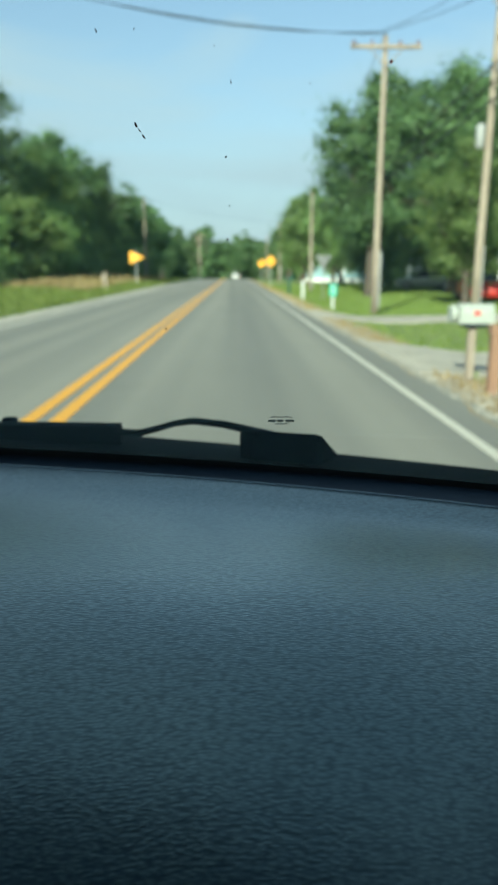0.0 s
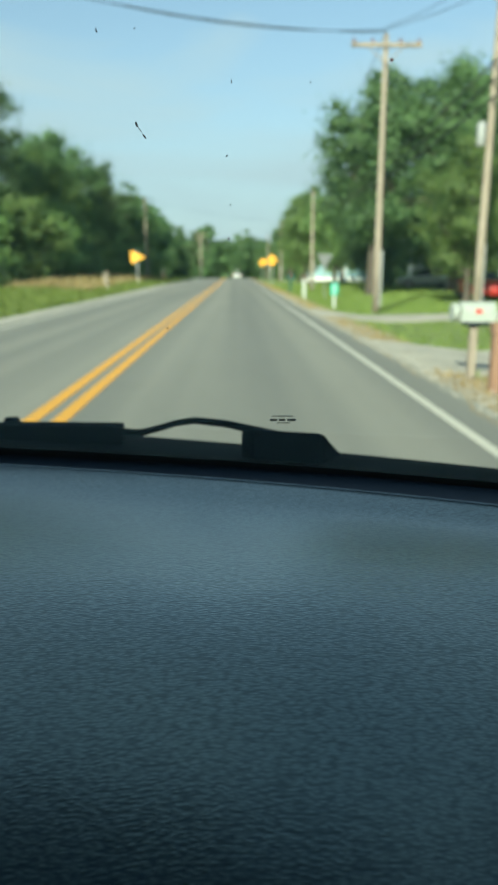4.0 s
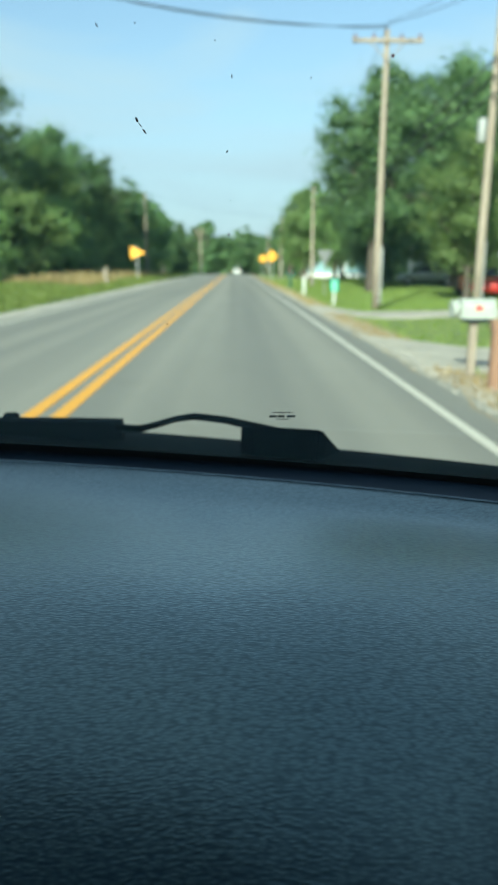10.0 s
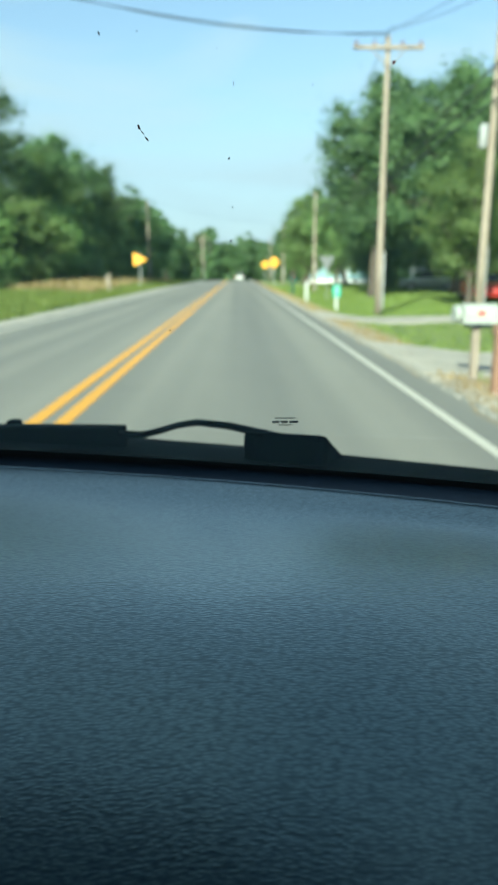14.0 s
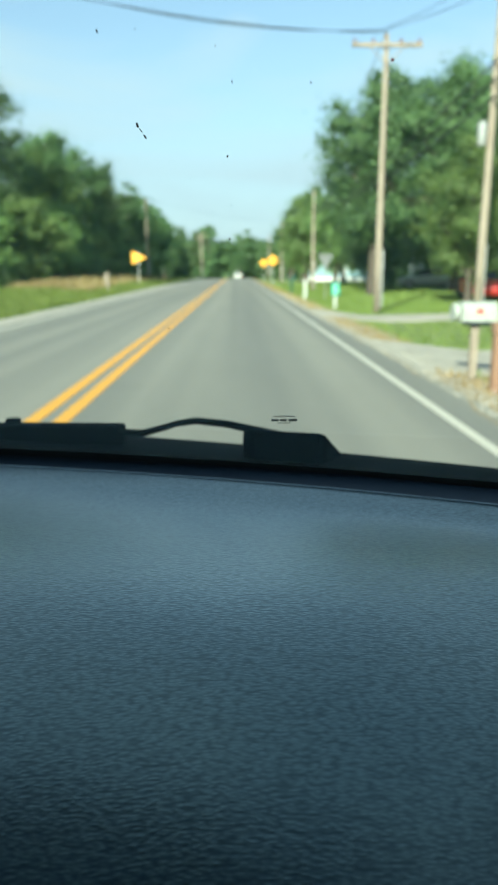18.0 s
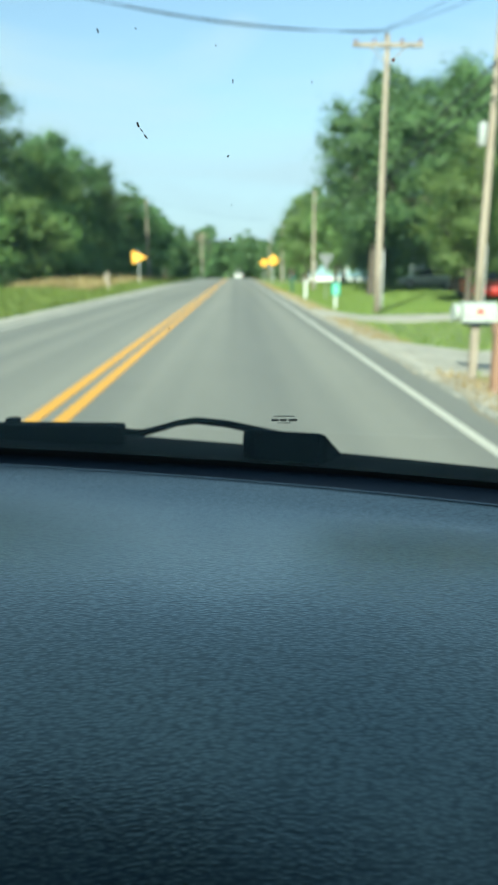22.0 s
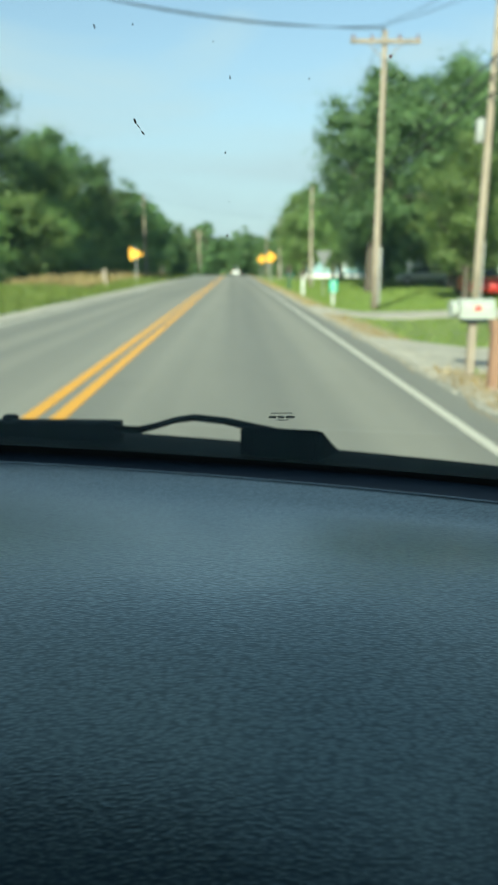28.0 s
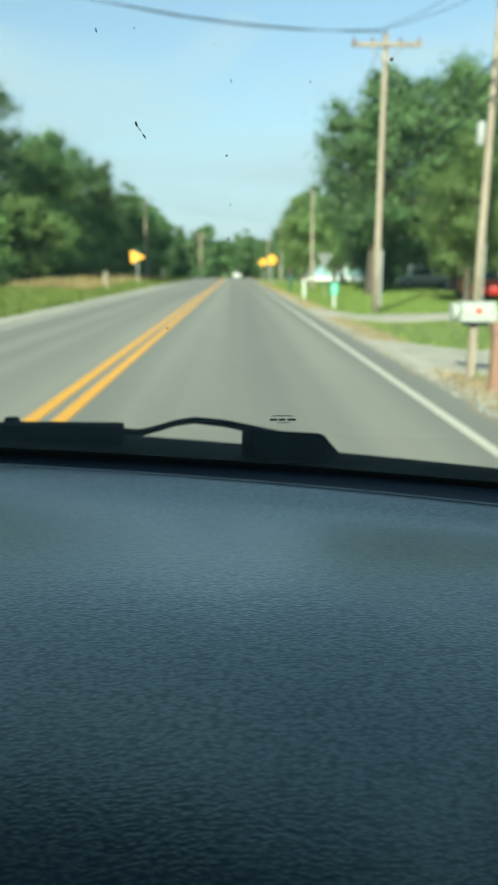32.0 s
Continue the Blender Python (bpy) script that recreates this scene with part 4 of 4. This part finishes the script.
def arch_box(x0, x1, y0, y1, z0, z1):
    out = [(y0, z0), (y1, z0), (y1, (z0 + z1) / 2)]
    mid, r = (y0 + y1) / 2, (y1 - y0) / 2
    out += [(mid + r * math.cos(a), (z0 + z1) / 2 + (z1 - z0) / 2 * math.sin(a)) for a in (math.pi * k / 8 for k in range(1, 8))]
    out += [(y0, (z0 + z1) / 2)]
    bm = prism(out, x1 - x0, "x")
    bmesh.ops.translate(bm, vec=(x0, 0, 0), verts=bm.verts)
    return bm


part("box", arch_box(-0.17, 0.24, -0.10, 0.10, 0.745, 0.985), M_MAILBOX, mailbox, "chalky white enamelled box")
part("lid", arch_box(-0.195, -0.175, -0.105, 0.105, 0.742, 0.99), M_MAILBOX, mailbox)
part("flag", boxed((-0.02, -0.112, 0.85), (0.06, -0.106, 0.90), 0.002), M_REDPAINT, mailbox, "red flag")
part("tray", boxed((-0.13, -0.12, 0.70), (0.16, 0.12, 0.742), 0.008), M_BLACK, mailbox, "dark underside board")
part("paper_tube", tubed([(-0.29, 0.0, 0.86), (-0.22, 0.0, 0.86)], 0.11, 14), M_MAILBOX, mailbox, "white paper tube")

green_box = thing("mailbox", (3.5, 47.0, height(3.5, 47.0) - 0.02), "dark green plastic mailbox on a moulded post", "mailbox", turn=8)
part("post", boxed((-0.07, -0.07, 0.0), (0.07, 0.07, 0.85), 0.015), M_GREENPLASTIC, green_box, "moulded green post")
part("box", arch_box(-0.24, 0.24, -0.11, 0.11, 0.85, 1.12), M_GREENPLASTIC, green_box, "dark green arched box")
part("lid", arch_box(-0.262, -0.243, -0.115, 0.115, 0.847, 1.125), M_GREENPLASTIC, green_box)
part("flag", boxed((-0.10, -0.125, 1.0), (-0.02, -0.116, 1.06), 0.002), M_REDPAINT, green_box, "red flag")

marker = thing("marker_post", (3.35, 36.0, height(3.35, 36.0) - 0.02), "short white marker post on the verge", "marker post")
part("upright", boxed((-0.07, -0.03, 0.0), (0.07, 0.03, 0.95), 0.015), M_WHITEPAINT, marker)
part("cap", boxed((-0.075, -0.035, 0.951), (0.075, 0.035, 1.0), 0.012), M_WHITEPAINT, marker)

# address marker and the back of a triangular sign further along the verge
address = thing("address_marker", (3.7, 27.6, height(3.7, 27.6) - 0.02), "teal address plate on a short white post", "address marker")
part("upright", boxed((-0.05, -0.03, 0.0), (0.05, 0.03, 0.72), 0.01), M_WHITEPAINT, address, "white square post")
plate = part("plate", boxed((-0.14, -0.05, 0.55), (0.14, -0.032, 1.0), 0.008), M_TEAL, address, "teal reflective plate")
for q in range(3):
    part("bar", boxed((-0.045, -0.056, 0.62 + 0.12 * q), (0.045, -0.051, 0.70 + 0.12 * q)), M_WHITEPAINT, plate)
give_way = thing("triangular_sign", (4.7, 39.0, height(4.7, 39.0) - 0.02), "bare metal back of a triangular road sign", "road sign", turn=14)
part("post", boxed((-0.03, 0.0, 0.0), (0.03, 0.03, 2.35), 0.004), M_STEEL, give_way)
bm = prism([(0.0, 1.55), (0.46, 2.35), (-0.46, 2.35)], 0.004)
bmesh.ops.translate(bm, vec=(0, 0.036, 0), verts=bm.verts)
part("plate", bm, M_STEEL, give_way, "unpainted metal back of the plate")
for z in (1.75, 2.2):
    part("bracket", boxed((-0.09, -0.012, z - 0.02), (0.09, 0.032, z + 0.02), 0.004), M_STEEL, give_way)

for x, y, h in ((-7.6, 44.0, 1.1), (-8.1, 46.0, 0.9)):
    stake = thing("stake", (x, y, height(x, y) - 0.05), "short weathered wooden stake in the bank grass", "stake", "stakes on the bank")
    part("upright", boxed((-0.06, -0.06, 0.0), (0.06, 0.06, h), 0.012), M_POLE, stake)
    part("cap", boxed((-0.075, -0.075, h + 0.001), (0.075, 0.075, h + 0.04), 0.01), M_POLE, stake)

pennant = thing("pennant_sign", (-7.6, 58.0, height(-7.6, 58.0) - 0.02), "yellow pennant-shaped road sign on a steel post", "road sign")
part("post", boxed((-0.03, 0.0, 0.0), (0.03, 0.03, 2.55), 0.004), M_STEEL, pennant)
bm = prism([(-0.50, 1.55), (0.62, 2.05), (-0.50, 2.55)], 0.004)
bmesh.ops.translate(bm, vec=(0, -0.007, 0), verts=bm.verts)
part("plate", bm, M_SIGN, pennant, "amber pennant plate")

post = thing("timber_post", (2.86, 7.9, height(2.86, 7.9) - 0.02), "reddish squared timber post with a crosspiece beside the driveway", "post")
part("upright", boxed((-0.055, -0.055, 0.0), (0.055, 0.055, 0.78), 0.008), M_TIMBER, post)
part("crosspiece", boxed((-0.07, -0.07, 0.68), (0.30, 0.07, 0.80), 0.008), M_TIMBER, post)

# ---------------------------------------------------------------- homes and vehicles among the trees
home = thing("mobile_home", (13.6, 97, height(13.6, 97) - 0.02), "long pale blue single-storey mobile home behind trees", "house")
part("wall", boxed((-4.6, 0, 0.45), (4.6, 4.0, 2.9), 0.03), M_SIDING, home, "pale blue metal siding")
part("skirting", boxed((-4.55, 0.05, 0.0), (4.55, 3.95, 0.45)), M_SIDING_WHITE, home, "white skirting")
part("roof", prism([(-4.75, 2.88), (4.75, 2.88), (4.7, 3.0), (0, 3.15), (-4.7, 3.0)], 4.2), M_ROOF, home, "shallow grey roof")
for x in (-3.4, -1.4, 1.6, 3.4):
    w = part("window", boxed((x - 0.5, -0.04, 1.35), (x + 0.5, 0.0, 2.25), 0.01), M_WHITEPAINT, home, "white framed window")
    for q in (0, 1):
        part("pane", boxed((x - 0.44, -0.05, 1.41 + 0.41 * q), (x + 0.44, -0.043, 1.78 + 0.41 * q)), M_DARKGLASS, w)
d = part("door", boxed((-0.05, -0.045, 0.5), (0.85, 0.0, 2.5), 0.01), M_WHITEPAINT, home, "white door")
part("handle", boxed((0.72, -0.09, 1.40), (0.78, -0.045, 1.48), 0.01), M_STEEL, d)

house = thing("house", (22.5, 66, height(22.5, 66) - 0.02), "low white sided house half hidden by trees", "house")
part("wall", boxed((-5.5, 0, 0), (5.5, 7, 2.6), 0.03), M_SIDING_WHITE, house, "white siding")
part("roof", prism([(-5.9, 2.55), (5.9, 2.55), (5.2, 3.2), (4.0, 4.3), (-4.0, 4.3), (-5.2, 3.2)], 7.6), M_ROOF, house, "grey shingle roof")
for x in (-4.0, -1.8, 2.2, 4.2):
    w = part("window", boxed((x - 0.55, -0.04, 0.95), (x + 0.55, 0.0, 2.1), 0.01), M_WHITEPAINT, house)
    for q in (0, 1):
        part("pane", boxed((x - 0.48, -0.05, 1.02 + 0.53 * q), (x + 0.48, -0.043, 1.50 + 0.53 * q)), M_DARKGLASS, w)
part("door", boxed((-0.2, -0.045, 0.05), (0.75, 0.0, 2.1), 0.01), M_TIMBER, house, "brown door")


def saloon(x, y, turn, mat, label):
    """A parked or driving saloon: lofted body, greenhouse, wheels and lamps."""
    root = thing("parked_car" if x > 5 else "car_ahead", (x, y, height(x, y) + 0.012), label, "car", turn=turn)
    def loft(rows, n=12):
        bm = bmesh.new()
        rings = []
        for yy, half, z0, z1 in rows:
            ring = []
            for k in range(n):
                a = 2 * math.pi * (k + 0.5) / n
                c, s = math.cos(a), math.sin(a)
                ring.append(bm.verts.new((half * math.copysign(abs(c) ** 0.45, c), yy, (z0 + z1) / 2 + (z1 - z0) / 2 * math.copysign(abs(s) ** 0.45, s))))
            rings.append(ring)
        for a, b in zip(rings, rings[1:]):
            for k in range(n):
                bm.faces.new((a[k], a[(k + 1) % n], b[(k + 1) % n], b[k]))
        bm.faces.new(rings[0])
        bm.faces.new(rings[-1][::-1])
        return bm
    part("body", loft([(-2.3, 0.70, 0.35, 0.80), (-2.2, 0.85, 0.26, 0.98), (-1.4, 0.90, 0.22, 1.02), (0.6, 0.90, 0.22, 0.98), (1.6, 0.88, 0.24, 0.86), (2.2, 0.80, 0.28, 0.74), (2.3, 0.65, 0.36, 0.64)], 16), mat, root, smooth=True)
    cabin = part("greenhouse", loft([(-1.95, 0.66, 0.92, 1.00), (-1.35, 0.70, 0.92, 1.38), (-0.5, 0.70, 0.92, 1.45), (0.25, 0.68, 0.92, 1.40), (1.05, 0.66, 0.88, 0.98)], 16), M_DARKGLASS, root, "dark windows", True)
    part("roof", loft([(-1.2, 0.58, 1.37, 1.44), (-0.5, 0.62, 1.42, 1.475), (0.2, 0.58, 1.37, 1.43)], 12), mat, root, smooth=True)
    for sx in (-0.80, 0.80):
        for wy in (-1.4, 1.4):
            ty = part("tyre", tubed([(sx - 0.1, wy, 0.31), (sx + 0.1, wy, 0.31)], 0.31, 20), M_TYRE, root)
            part("rim", tubed([(sx - 0.105, wy, 0.31), (sx + 0.105, wy, 0.31)], 0.19, 14), M_RIM, ty)
        part("tail_lamp", boxed((sx * 0.82 - 0.14, -2.29, 0.72), (sx * 0.82 + 0.14, -2.20, 0.88), 0.02), M_LENS_RED, root, "red tail lamp")
    part("rear_bumper", boxed((-0.78, -2.36, 0.34), (0.78, -2.22, 0.56), 0.04), mat, root)
    return root


saloon(11.2, 33.5, 168, M_REDPAINT, "red car parked on the grass by the trees")
saloon(14.6, 56, 75, M_WHITEPAINT, "white saloon parked on the lawn under trees")
saloon(0.35, 150, 0, M_WHITEPAINT, "small white car driving ahead on the road")

# ---------------------------------------------------------------- grass
def blades(name, n, x0, x1, y0, y1, tall, mat, label, seed):
    r = np.random.default_rng(seed)
    x = x0 + (x1 - x0) * r.random(n)
    y = y0 + (y1 - y0) * r.random(n) ** 1.6
    z = np.array([height(a, b) for a, b in zip(x, y)])
    a = r.random(n) * 2 * math.pi
    h = tall * (0.4 + 0.9 * r.random(n))
    w = 0.012 + 0.012 * r.random(n) + 0.0006 * np.maximum(0, y)
    lx, ly = r.normal(size=n) * h * 0.4, r.normal(size=n) * h * 0.4
    p = np.stack([x, y, z], 1)
    s = np.stack([np.cos(a) * w, np.sin(a) * w, 0 * w], 1)
    v = np.stack([p - s, p + s, p + np.stack([lx, ly, h], 1)], 1).reshape(-1, 3)
    me = bpy.data.meshes.new(name)
    me.vertices.add(3 * n)
    me.vertices.foreach_set("co", v.astype(np.float32).ravel())
    me.loops.add(3 * n)
    me.loops.foreach_set("vertex_index", np.arange(3 * n, dtype=np.int32))
    me.polygons.add(n)
    me.polygons.foreach_set("loop_start", np.arange(0, 3 * n, 3, dtype=np.int32))
    me.update(calc_edges=True)
    tagged(part(name, me, mat), label, "grass", kind="stuff")


def clear_of_drives(y0, y1):
    return [(a, b) for a, b in ((y0, 9.6), (13.8, 20.9), (25.1, y1)) if b > a]


for k, (a, b) in enumerate(clear_of_drives(3.0, 80.0)):
    blades("grass", int(420 * (b - a)), 3.05, 13.0, a, b, 0.10, M_GRASSBLADE, "mown green grass on the verge", 20 + k)
    blades("dry_grass", int(110 * (b - a)), 2.55, 3.4, a, b, 0.07, M_DRYBLADE, "dry straw-coloured grass at the road's edge", 30 + k)
blades("grass", 26000, -13.5, -6.4, 14.0, 110.0, 0.22, M_GRASSBLADE, "green grass on the bank", 40)
blades("dry_grass", 7000, -12.5, -8.0, 40.0, 95.0, 0.40, M_DRYBLADE, "tall straw-coloured grass on the bank", 41)

# ---------------------------------------------------------------- loose stones where the asphalt crumbles
def pebbles(name, n, x0, x1, y0, y1, seed, mat, label):
    rnd = random.Random(seed)
    vs, fs = [], []
    for _ in range(n):
        y = y0 + (y1 - y0) * rnd.random() ** 1.5
        x = x0 + (x1 - x0) * min(1.0, abs(rnd.gauss(0.0, 0.5)))
        r = rnd.uniform(0.007, 0.022)
        z = max(height(x, y), 0.012) + 0.004 + 0.35 * r
        k, turn = len(vs), rnd.random() * math.pi
        for i in range(4):
            a = turn + i * math.pi / 2 + rnd.uniform(-0.3, 0.3)
            vs.append((x + r * rnd.uniform(0.7, 1.3) * math.cos(a), y + r * rnd.uniform(0.7, 1.3) * math.sin(a), z + rnd.uniform(-0.2, 0.2) * r))
        vs.append((x + 0.2 * r, y, z + 0.6 * r))
        vs.append((x, y, z - 0.6 * r))
        for i in range(4):
            j = (i + 1) % 4
            fs += [(k + i, k + j, k + 4), (k + j, k + i, k + 5)]
    tagged(part(name, mesh_from(name, vs, fs), mat), label, "gravel", kind="stuff")


pebbles("loose_gravel", 5200, 2.28, 3.1, 3.5, 45.0, 7, M_GRAVEL, "loose pale stones along the asphalt's crumbling edge")
pebbles("loose_gravel", 1500, -5.62, -6.4, 12.0, 60.0, 8, M_GRAVEL, "loose pale stones along the road's far edge")
